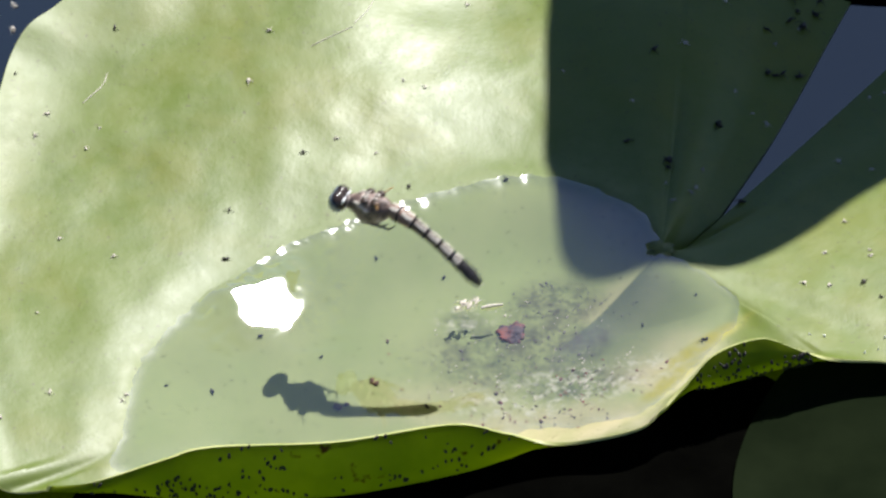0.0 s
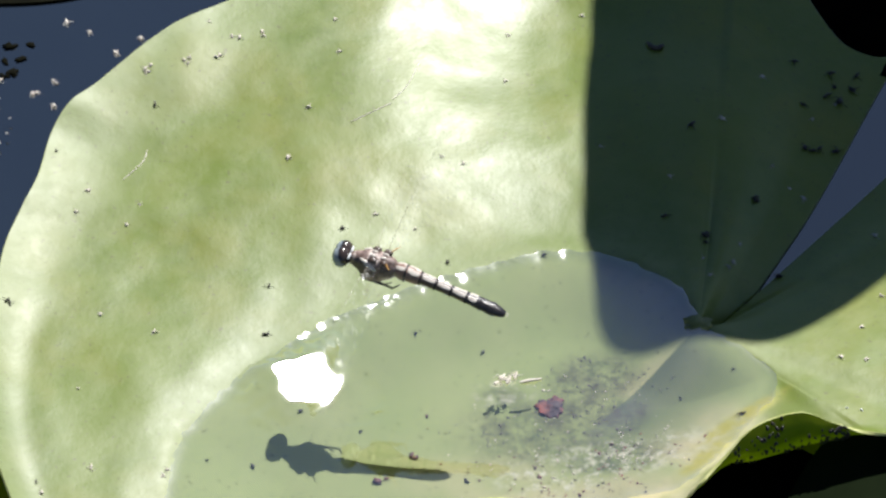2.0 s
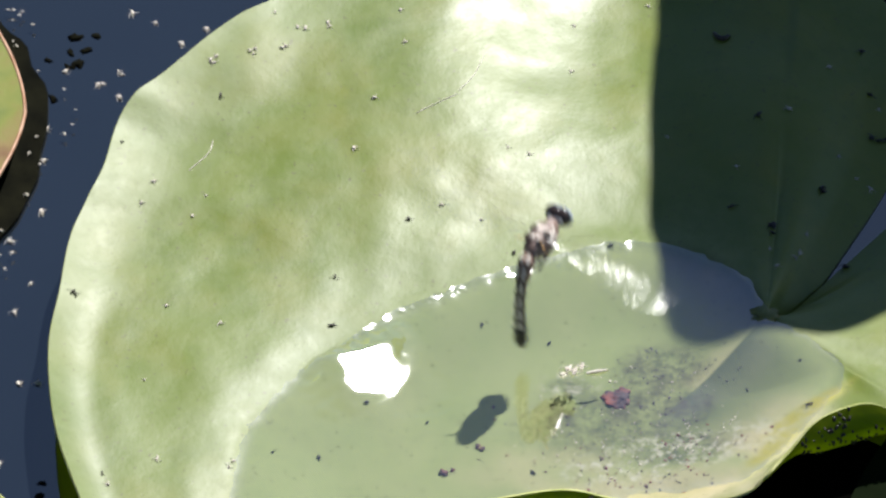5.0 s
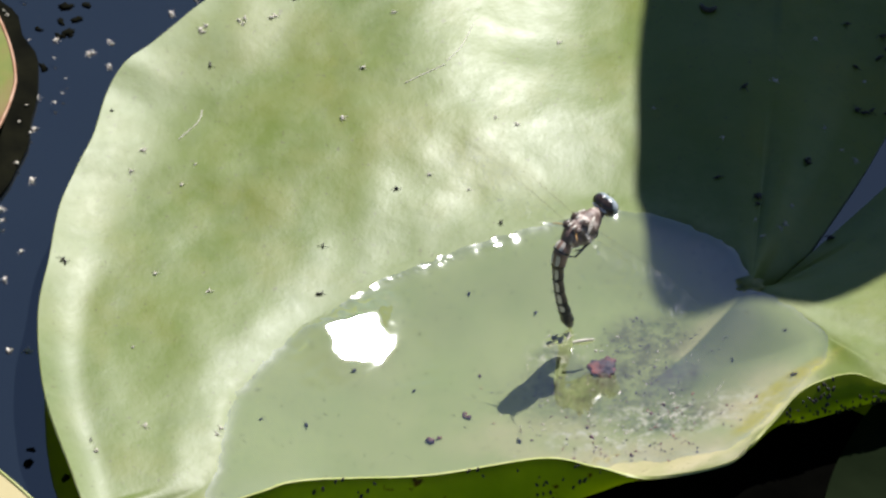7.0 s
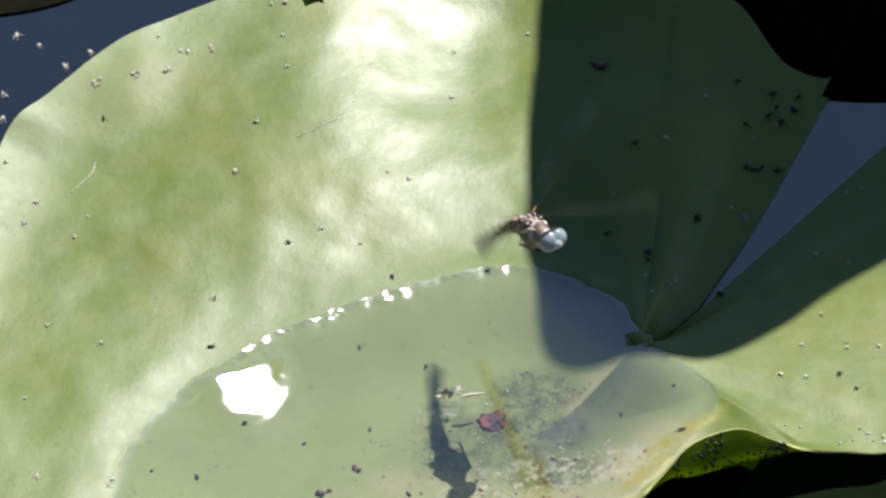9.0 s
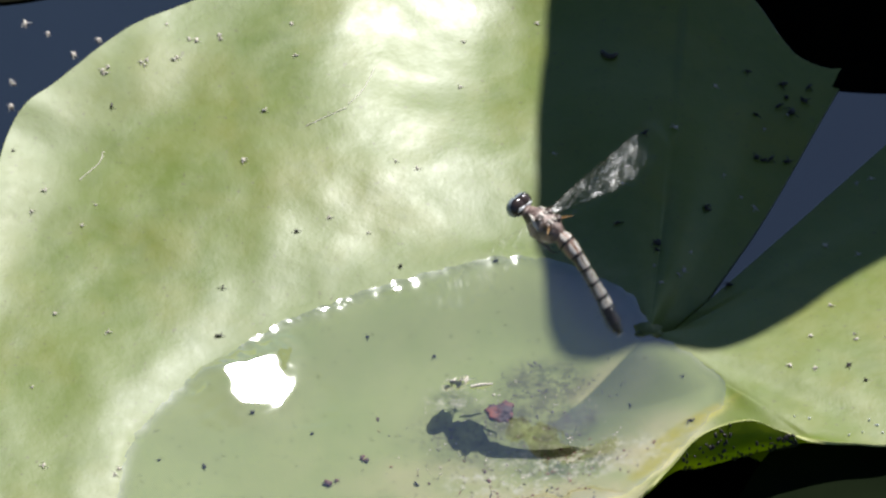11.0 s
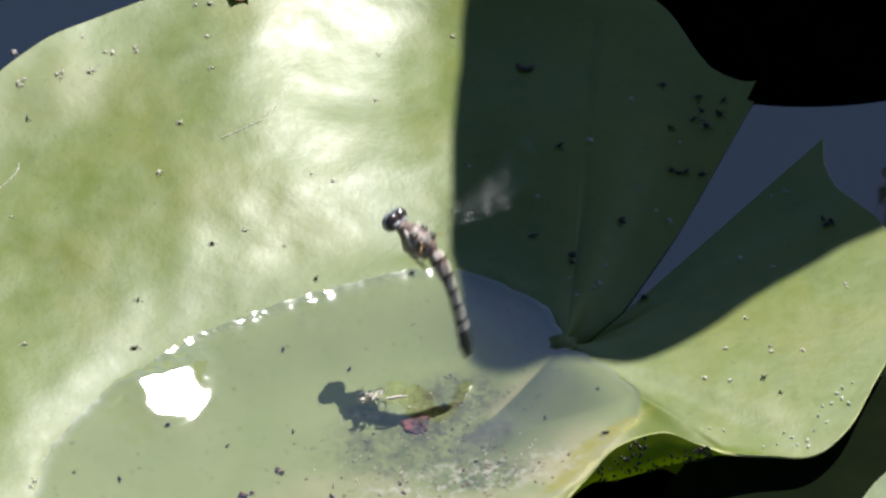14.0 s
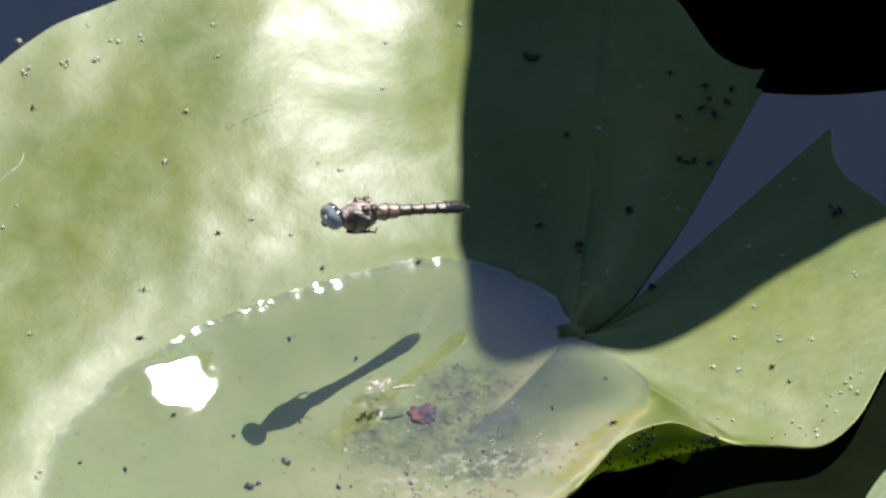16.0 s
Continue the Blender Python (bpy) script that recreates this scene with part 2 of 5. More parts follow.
def blob(x, y, cx, cy, rx, ry, turn=0.0):
    """1 in the middle of an oval, fading to 0 at its edge."""
    c, s = math.cos(radians(turn)), math.sin(radians(turn))
    u, v = (x - cx) * c + (y - cy) * s, -(x - cx) * s + (y - cy) * c
    return float(1 - ease(math.hypot(u / rx, v / ry), 0.35, 1.0))


def lathe(profile, sides=16, flat=1.0):
    """A rounded body along x from rings of (x, half width, half height, lift)."""
    verts, faces = [], []
    for x, w, h, lift in profile:
        for i in range(sides):
            a = 2 * math.pi * i / sides
            verts.append((x, w * math.cos(a), lift + h * math.sin(a) * (flat if math.sin(a) < 0 else 1)))
    for k in range(len(profile) - 1):
        for i in range(sides):
            j = (i + 1) % sides
            faces.append((k * sides + i, k * sides + j, (k + 1) * sides + j, (k + 1) * sides + i))
    faces.append(tuple(range(sides))[::-1])
    faces.append(tuple(range((len(profile) - 1) * sides, len(profile) * sides)))
    return verts, faces


def oval(cx, cy, cz, rx, ry, rz, u=18, v=12):
    verts, faces = [], []
    for k in range(v + 1):
        b = math.pi * k / v
        for i in range(u):
            a = 2 * math.pi * i / u
            verts.append((cx + rx * math.cos(b), cy + ry * math.sin(b) * math.cos(a), cz + rz * math.sin(b) * math.sin(a)))
    for k in range(v):
        for i in range(u):
            j = (i + 1) % u
            faces.append((k * u + i, k * u + j, (k + 1) * u + j, (k + 1) * u + i))
    return verts, faces


def tube(points, radii, sides=7):
    verts, faces = [], []
    pts = [Vector(p) for p in points]
    for i, p in enumerate(pts):
        way = (pts[min(i + 1, len(pts) - 1)] - pts[max(i - 1, 0)]).normalized()
        q = way.to_track_quat("Z", "Y")
        for k in range(sides):
            a = 2 * math.pi * k / sides
            verts.append(p + q @ Vector((radii[i] * math.cos(a), radii[i] * math.sin(a), 0)))
    for i in range(len(pts) - 1):
        for k in range(sides):
            j = (k + 1) % sides
            faces.append((i * sides + k, i * sides + j, (i + 1) * sides + j, (i + 1) * sides + k))
    return verts, faces



# ---- pond ----
POND = -0.0070
pond = new("water_pond", mesh("water_pond", [(-60, -20, POND), (60, -20, POND), (60, 120, POND), (-60, 120, POND)], [(0, 1, 2, 3)], [M_POND]))
tagged(pond, "dark still pond water mirroring a blue sky", "water", kind="structure")

# ---- the large lily pad ----
APEX = Vector((0.03162, -0.02050, 0.0))
# rim in order from the slit's far lip, over the back and the near side, to the slit's near lip:
# x, y, z of the lip; then x, y of the foot of the turned-up wall and how far it is turned up
RIM_BACK = [
    (0.07937, 0.07061, -0.0067, 0.07937, 0.07061, 0),
    (0.07384, 0.06689, -0.0061, 0.07384, 0.06689, 0),
    (0.06701, 0.06902, -0.0052, 0.06701, 0.06902, 0),
    (0.06274, 0.0738, -0.0042, 0.06274, 0.0738, 0),
    (0.05543, 0.08546, -0.0012, 0.05543, 0.08546, 0),
    (0.04518, 0.09126, 0.002, 0.04518, 0.09126, 0),
    (0.03351, 0.0975, 0.006, 0.03351, 0.0975, 0),
    (0.01463, 0.10279, 0.008, 0.01463, 0.10279, 0),
    (-0.00429, 0.10279, 0.008, -0.00429, 0.10279, 0),
    (-0.02313, 0.09608, 0.009, -0.02313, 0.09608, 0),
    (-0.03557, 0.08848, 0.01, -0.03557, 0.08848, 0),
]
RIM_SIDE = [
    (-0.0476, 0.08258, 0.01, -0.0476, 0.08258, 0),
    (-0.07378, 0.06846, 0.009, -0.07378, 0.06846, 0),
    (-0.08465, 0.0603, 0.009, -0.08465, 0.0603, 0),
    (-0.09698, 0.047, 0.008, -0.09698, 0.047, 0),
    (-0.10272, 0.04077, 0.008, -0.10272, 0.04077, 0),
    (-0.10633, 0.03297, 0.007, -0.10633, 0.03297, 0),
    (-0.10879, 0.02035, 0.0065, -0.10879, 0.02035, 0),
    (-0.11198, 0.01097, 0.006, -0.11198, 0.01097, 0),
    (-0.11513, -0.00071, 0.006, -0.11513, -0.00071, 0),
    (-0.1166, -0.01599, 0.006, -0.1166, -0.01599, 0),
    (-0.11819, -0.03271, 0.006, -0.11819, -0.03271, 0),
    (-0.11577, -0.05537, 0.006, -0.11577, -0.05537, 0),
    (-0.11003, -0.07407, 0.005, -0.11003, -0.07407, 0),
    (-0.10582, -0.0857, 0.003, -0.10582, -0.0857, 0),
]
RIM_FRONT = [
    (-0.10178, -0.08781, 0.0005, -0.10178, -0.08781, 0.2),
    (-0.0933, -0.08748, 0.001, -0.09364, -0.08575, 1),
    (-0.08429, -0.08728, 0.003, -0.08462, -0.08702, 1),
    (-0.07032, -0.08483, 0.007, -0.07068, -0.08607, 1),
    (-0.06109, -0.08259, 0.008, -0.06141, -0.08481, 1),
    (-0.03561, -0.08148, 0.008, -0.03579, -0.08386, 1),
    (-0.01244, -0.07704, 0.008, -0.0125, -0.07846, 1),
    (-0.00082, -0.07507, 0.003, -0.00082, -0.074, 1),
    (0.01086, -0.07448, 0.001, 0.01092, -0.0692, 0.6),
    (0.02605, -0.07222, 0.002, 0.02622, -0.06599, 0.6),
    (0.03431, -0.06494, 0.0045, 0.03444, -0.06217, 0.6),
    (0.04135, -0.05953, 0.009, 0.04153, -0.06007, 1),
    (0.0508, -0.05563, 0.0095, 0.05103, -0.05667, 1),
    (0.05795, -0.05504, 0.006, 0.05817, -0.05407, 1),
    (0.0651, -0.05494, 0.003, 0.0653, -0.05244, 0.6),
    (0.07345, -0.05385, 0.001, 0.07345, -0.05385, 0.2),
]
RIM_LOBE = [
    (0.08332, -0.05274, 0, 0.08332, -0.05274, 0),
    (0.09072, -0.04506, 0, 0.09072, -0.04506, 0),
    (0.09606, -0.03254, -0.001, 0.09606, -0.03254, 0),
    (0.10154, -0.0182, -0.002, 0.10154, -0.0182, 0),
    (0.10356, -0.00196, -0.003, 0.10356, -0.00196, 0),
    (0.10189, 0.01815, -0.0045, 0.10189, 0.01815, 0),
    (0.09643, 0.02686, -0.005, 0.09643, 0.02686, 0),
    (0.0918, 0.03295, -0.0058, 0.0918, 0.03295, 0),
    (0.08943, 0.04064, -0.0064, 0.08943, 0.04064, 0),
    (0.08941, 0.04932, -0.0067, 0.08941, 0.04932, 0),
]
POOL = [
    (0.03163, -0.01983),
    (0.0272, -0.01004),
    (0.02123, -0.00495),
    (0.01402, -0.0012),
    (0.00738, 0.00051),
    (-0.00048, 0.00068),
    (-0.01015, -0.00188),
    (-0.01978, -0.0058),
    (-0.02938, -0.00953),
    (-0.03772, -0.01427),
    (-0.04604, -0.01848),
    (-0.05309, -0.02435),
    (-0.05951, -0.03019),
    (-0.06592, -0.03517),
    (-0.07159, -0.04341),
    (-0.0761, -0.04997),
    (-0.0784, -0.0581),
    (-0.07881, -0.06617),
    (-0.07991, -0.07418),
    (-0.08081, -0.08134),
    (-0.07061, -0.0834),
    (-0.05629, -0.08372),
    (-0.03571, -0.08324),
    (-0.01248, -0.07785),
    (0.0007, -0.07323),
    (0.01357, -0.07131),
    (0.02613, -0.06778),
    (0.03425, -0.05842),
    (0.04088, -0.04997),
    (0.04602, -0.04177),
    (0.04666, -0.03434),
    (0.03894, -0.02686),
]
POOL_LINE = curve(POOL + POOL[:1], 800)[:-1]
POOL_LINE = np.array([(x + 0.0009 * noise.noise((x * 340, y * 340, 0.0)), y + 0.0009 * noise.noise((x * 340, y * 340, 9.0))) for x, y in POOL_LINE])
# the hollow that holds it runs on under the turned-up near wall
BASIN_LINE = curve(POOL[:19] + [(-0.08414, -0.08530), (-0.07302, -0.10409), (-0.04400, -0.11489), (-0.00965, -0.11027), (0.00762, -0.09942), (0.02045, -0.08530), (0.02993, -0.07259)] + POOL[26:] + POOL[:1], 160)[:-1]


def crossing(ax, ay, bx, by):
    """How far along a-b the waterline lies (0 if b's line leaves the pool at once)."""
    s = np.linspace(0.01, 1, 100)
    wet = depth_inside(np.c_[ax + (bx - ax) * s, ay + (by - ay) * s], BASIN_LINE) > 0
    return float(s[wet].max()) if wet.any() else 0.0


def swell(x, y):
    """Broad folds of the blade: steps down towards the slit that catch the sun."""
    z = 0.0
    for cx, cy, turn, half, far, drop, top in FOLDS:
        c, s = math.cos(radians(turn)), math.sin(radians(turn))
        u, v = (x - cx) * c + (y - cy) * s, -(x - cx) * s + (y - cy) * c
        z += drop * (top - float(ease(u, -half, half))) * float(1 - ease(abs(v), 0, far)) * float(1 - ease(abs(u), half, (8 if u < 0 else 4) * half))
    return z


def bank(s, low, even, turn):
    """Share of the lip's height: a bank rises from the water, then a flat stretch, then the lip turns up from turn on; even: 0 to 1, how far all that is smoothed to one slope."""
    return even * s + (1 - even) * (low * (float(ease(s, -0.12, 0.40)) - 0.135 * (1 - s)) + 0.06 * s + (0.94 - low) * float(ease(s, turn, 1.2) / ease(1, turn, 1.2)))


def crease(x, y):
    """How far, 0 to 1, a place lies in the wedge beside the line that runs on from the slit's end into the pool; the
    fold's shaded side is coloured in there.
    """
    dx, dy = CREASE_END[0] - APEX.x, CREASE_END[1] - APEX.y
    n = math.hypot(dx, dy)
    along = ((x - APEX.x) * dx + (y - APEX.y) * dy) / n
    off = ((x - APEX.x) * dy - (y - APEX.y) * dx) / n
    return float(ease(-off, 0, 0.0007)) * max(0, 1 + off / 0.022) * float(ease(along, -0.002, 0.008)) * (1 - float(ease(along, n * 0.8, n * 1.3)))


FOLDS = [(-0.0191, 0.0644, -8, 0.0163, 0.0629, 0.0054, 0.35), (-0.0114, 0.0182, -14, 0.0206, 0.0399, 0.0036, 0.3), (-0.0755, 0.0530, -18, 0.0110, 0.0300, 0.0030, 1.0), (-0.0438, -0.0024, -26, 0.0145, 0.0363, 0.0009, 0.5)]
CREASE_END = (0.0100, -0.0432)


def soothe(grid, d):
    """The dry upper blade without ridges that run out from its middle: heights averaged along each ring over about 8 mm."""
    out = grid.copy()
    for k in range(6, grid.shape[1]):
        band = grid[60:186, k]
        gap = np.hypot(band[:, None, 0] - band[None, :, 0], band[:, None, 1] - band[None, :, 1])
        step = np.gradient(np.concatenate([[0], np.cumsum(np.hypot(np.diff(band[:, 0]), np.diff(band[:, 1])))]))
        weight = np.exp(-(gap / SOOTHE) ** 2) * step[None, :]
        mean = (weight @ band[:, 2]) / weight.sum(1)
        for c in range(60, 186):
            share = float(ease(-d[c, k], 0.001, 0.012)) * float(ease(c, 62, 90)) * float(1 - ease(c, 150, 184)) * float(1 - ease(k, 74, 88))
            out[c, k, 2] += (mean[c - 60] - band[c - 60, 2]) * share
    return out


SOOTHE = 0.010


def pad_mesh():
    cols, rings = 420, 90
    rim = curve(RIM_BACK + RIM_SIDE + RIM_FRONT + RIM_LOBE, cols)
    wet = np.array([crossing(APEX.x, APEX.y, r[0], r[1]) for r in rim])
    wet = np.convolve(np.pad(wet, 16, mode="edge"), np.ones(33) / 33, "valid")
    flat, faces = [], []
    for c in range(cols + 1):
        x, y, z, fx, fy, wall = rim[c]
        out = Vector((fx - APEX.x, fy - APEX.y)).normalized()
        for k in range(rings + 1):
            r = 0.015 + 0.985 * k / rings
            ox, oy = APEX.x + (x - APEX.x) * r, APEX.y + (y - APEX.y) * r
            if r < 0.88:
                wx, wy = APEX.x + (fx - APEX.x) * r / 0.88, APEX.y + (fy - APEX.y) * r / 0.88
            else:
                q = (r - 0.88) / 0.12
                bulge = 0.0016 * math.sin(q * math.pi)
                wx, wy = fx + (x - fx) * q + out.x * bulge, fy + (y - fy) * q + out.y * bulge
            wall = min(max(wall, 0), 1)
            # the slit's far lip bows over until it meets the near one
            bow = 0.0084 * min(3.8 * r, 1) * (1 - float(ease(r, 0.45, 1.0))) * (1 - float(ease(c, 0, 70)))
            flat.append((ox + (wx - ox) * wall, oy + (wy - oy) * wall - bow))
    basin = depth_inside(flat, BASIN_LINE)
    verts, pale_edge, rough = [], [], []
    for i, (px, py) in enumerate(flat):
        c, k = divmod(i, rings + 1)
        r = 0.015 + 0.985 * k / rings
        x, y, z, fx, fy, wall = rim[c]
        low = float(np.interp(x, [-0.118, -0.075], [0.34, 0.52]))
        turn = float(np.interp(x, [-0.112, -0.085], [0.83, 0.72]))
        even = float(np.interp(x, [-0.118, -0.060, -0.020], [0.18, 0.32, 0.0]))
        wall, w, d = min(max(wall, 0), 1), min(max(wet[c], 0.01), 0.98), basin[i]
        bed = -0.0052 * float(ease(d, -0.001, 0.024))
        rise = max((r - w) / (1 - w), 0)
        open_z = bed if d > 0 else z * (bank(rise, low, even, turn) if z > 0.003 else rise ** float(np.interp(z, [-0.0074, -0.0060, -0.002, 0.003], [0.02, 0.05, 0.45, 1.0])))
        foot_z = bed if d > 0 else 0.0006 * float(ease(-d, 0, 0.01))
        if r >= 0.88:
            foot_z += (z - foot_z) * ((r - 0.88) / 0.12) ** 1.1
        pz = open_z + (foot_z - open_z) * wall
        relief = noise.noise((px * 38, py * 38, 1.3)) * 0.0006 + noise.noise((px * 110, py * 110, 4.1)) * 0.00022
        relief += noise.noise((px * 190, py * 210, 7.7)) * 0.00008
        calm = (0.25 if d > 0 else 1.0) * (0.15 + 0.85 * float(ease(abs(d), 0.0, 0.008)))
        rough.append(relief * calm * (0.3 + 0.7 * float(ease(z, -0.003, 0.003))))
        if d < 0:
            pz += swell(px, py) * float(ease(rise, 0.0, 0.16)) * (1 - 0.8 * float(ease(rise, 0.75, 1.0))) * (1 - wall) * float(ease(z, -0.002, 0.005))
        verts.append((px, py, pz))
        # paler and rougher round the pool and along the outer lip
        pale_edge.append(max(math.exp(min(d, 0) / 0.010), float(ease(rise, 0.72, 0.95)) * float(ease(-x, 0.06, 0.09))) * (1 - wall))
    verts = soothe(np.array(verts).reshape(cols + 1, rings + 1, 3), np.array(basin).reshape(cols + 1, rings + 1))
    verts = [(x, y, z + f) for (x, y, z), f in zip(verts.reshape(-1, 3).tolist(), rough)]
    for c in range(cols):
        for k in range(rings):
            a = c * (rings + 1) + k
            faces.append((a, a + 1, a + rings + 2, a + rings + 1))
    me = mesh("blade", verts, faces, [M_TOP, M_UNDER, M_LIP])
    deep = depth_inside(verts, POOL_LINE[::4])
    for name, fn in (("silt", lambda x, y, d: float(ease(d, -0.0015, 0.003)) * (1 - 0.6 * crease(x, y))),
                     ("crease_shade", lambda x, y, d: crease(x, y)), ("mud", mud_at), ("yellow", yellow_at), ("scum", scum_at), ("cream", cream_at)):
        at = me.attributes.new(name, "FLOAT", "POINT")
        at.data.foreach_set("value", [fn(v[0], v[1], d) for v, d in zip(verts, deep)])
    me.attributes.new("pale_edge", "FLOAT", "POINT").data.foreach_set("value", pale_edge)
    return me


def mud_at(x, y, d):
    # the last oval darkens the lower end of the crease's wedge
    return min(1.0, 1.25 * max(blob(x, y, -0.0011, -0.0464, 0.0242, 0.0145, 0) * 0.62, blob(x, y, 0.0012, -0.0412, 0.0085, 0.0066, 0), blob(x, y, 0.0118, -0.0446, 0.0070, 0.0045, 20), blob(x, y, 0.0091, -0.0319, 0.0133, 0.0111, 0) * 0.75, blob(x, y, 0.0137, -0.0549, 0.0169, 0.0068, 0) * 0.7, blob(x, y, -0.0100, -0.0360, 0.0073, 0.0043, 0) * 0.6, blob(x, y, 0.0143, -0.0426, 0.0091, 0.0072, 38)))


def yellow_at(x, y, d):
    return max(blob(x, y, 0.0397, -0.0475, 0.0027, 0.0154, -52), blob(x, y, 0.0325, -0.0581, 0.0027, 0.0120, -45))


def cream_at(x, y, d):
    return max(blob(x, y, 0.0089, -0.0678, 0.0399, 0.0103, 0), blob(x, y, 0.0326, -0.0532, 0.0181, 0.0162, 0), blob(x, y, 0.0233, -0.0335, 0.0133, 0.0086, 38) * 0.8, blob(x, y, -0.0158, -0.0597, 0.0242, 0.0103, 0) * 0.5) * (1 - 0.8 * crease(x, y))


def scum_at(x, y, d):
    return max(blob(x, y, 0.0137, -0.0557, 0.0230, 0.0086, 0), blob(x, y, -0.0100, -0.0352, 0.0085, 0.0055, 0) * 0.8, blob(x, y, 0.0019, -0.0597, 0.0193, 0.0068, 0), blob(x, y, 0.0267, -0.0532, 0.0121, 0.0077, 0) * 0.7)


lily_pad = new("lily_pad")
lily_pad.location = (0, 0, 0)
tagged(lily_pad, "large waxy green lily pad holding a shallow rain pool", "lily pad")
blade = part("blade", pad_mesh(), lily_pad)
thick = blade.modifiers.new("thickness", "SOLIDIFY")
thick.thickness, thick.offset, thick.material_offset, thick.material_offset_rim, thick.use_rim = 0.0006, -1, 1, 2, True
crisp = blade.modifiers.new("crisp_lip", "EDGE_SPLIT")
crisp.split_angle = radians(50)

edge = [blade.data.vertices[c * 91 + 90].co.copy() for c in range(421)]
v, f = tube([p - Vector((0, 0, 0.0002)) for p in edge], [0.00017] * 421, 6)
part("lip", mesh("lip", v, f, [M_LIP]), lily_pad, "thin pale yellow lip")

# the pool on it: flat, drawn up along its far edge
SPARKS = [(-0.0222, -0.0083, 0.00104), (-0.0368, -0.0142, 0.00088), (-0.0446, -0.0182, 0.00064), (-0.0503, -0.0219, 0.00072), (-0.0322, -0.0118, 0.00064), (-0.0557, -0.0263, 0.00035), (-0.0538, -0.0252, 0.00021), (-0.0520, -0.0237, 0.00014), (-0.0502, -0.0214, 0.00021), (-0.0483, -0.0209, 0.00021), (-0.0465, -0.0195, 0.00014), (-0.0446, -0.0181, 0.00021), (-0.0427, -0.0175, 0.00035), (-0.0409, -0.0165, 0.00035), (-0.0390, -0.0158, 0.00021), (-0.0372, -0.0145, 0.00021), (-0.0353, -0.0135, 0.00021), (-0.0334, -0.0131, 0.00021), (-0.0316, -0.0122, 0.00021), (-0.0297, -0.0113, 0.00014), (-0.0278, -0.0104, 0.00021), (-0.0259, -0.0099, 0.00014), (-0.0241, -0.0096, 0.00021), (-0.0222, -0.0089, 0.00035), (-0.0203, -0.0068, 0.00021), (-0.0184, -0.0054, 0.00035), (-0.0166, -0.0046, 0.00021), (-0.0147, -0.0040, 0.00014), (-0.0128, -0.0031, 0.00021)]


def pool_mesh():
    centre = POOL_LINE.mean(axis=0)
    rings = 60
    verts, faces = [], []
    n = len(POOL_LINE)
    lens = Vector((-0.0512, -0.0366, 0))
    for k in range(rings + 1):
        f = (k / rings) ** 0.7 * 1.004
        for x, y in POOL_LINE:
            px, py = centre[0] + (x - centre[0]) * f, centre[1] + (y - centre[1]) * f
            verts.append((px, py, 0))
    deep = depth_inside(verts, POOL_LINE)
    out = []
    for (x, y, z), d in zip(verts, deep):
        cling = (0.3 + 0.7 * float(ease(x, -0.066, -0.050))) * (1 - 0.85 * float(ease(x, 0.018, 0.038)))
        z = 0.0011 * cling * math.exp(-max(d, 0) / 0.0024) * (1 + 0.4 * noise.noise((x * 240, y * 240, 0.5)))
        # a lifted lens of water that clings to the far edge and mirrors the sun
        u, v = x - lens.x, y - lens.y
        a, b = (0.93 * u + 0.36 * v) / 0.0064, (0.93 * v - 0.36 * u) / (0.0056 + 0.10 * u)
        ragged = 1 + 0.16 * noise.noise((x * 330, y * 330, 3.0))
        hold = 1 - float(ease(ragged * (a**6 + b**6) ** (1 / 6), 0.90, 2.3))
        z = max(z * (1 - hold) + (0.0019 - 0.2453 * u + 0.1195 * v) * hold, -0.0002)
        # small beads drawn up at the edge that flash in the sun
        for sx, sy, r in SPARKS:
            u, v = x - sx, y - sy
            if abs(u) < 4 * r and abs(v) < 4 * r:
                hold = 1 - float(ease(math.hypot((0.9 * u + 0.43 * v) * 0.42, (0.9 * v - 0.43 * u) * 1.7), r * 0.5, r * 1.5))
                z += (0.0008 - 0.2453 * u + 0.1195 * v - z) * hold
        out.append((x, y, z))
    verts = out
    for k in range(rings):
        for i in range(n):
            a, b = k * n + i, k * n + (i + 1) % n
            faces.append((a, a + n, b + n, b))
    me = mesh("pool", verts, faces, [M_POOL])
    at = me.attributes.new("edge", "FLOAT", "POINT")
    at.data.foreach_set("value", [math.exp(-max(d, 0) / 0.0016) for d in deep])
    return me


pool = new("rain_pool", pool_mesh())
pool.visible_shadow = False
tagged(pool, "shallow clear rain water lying in the lily pad", "water")

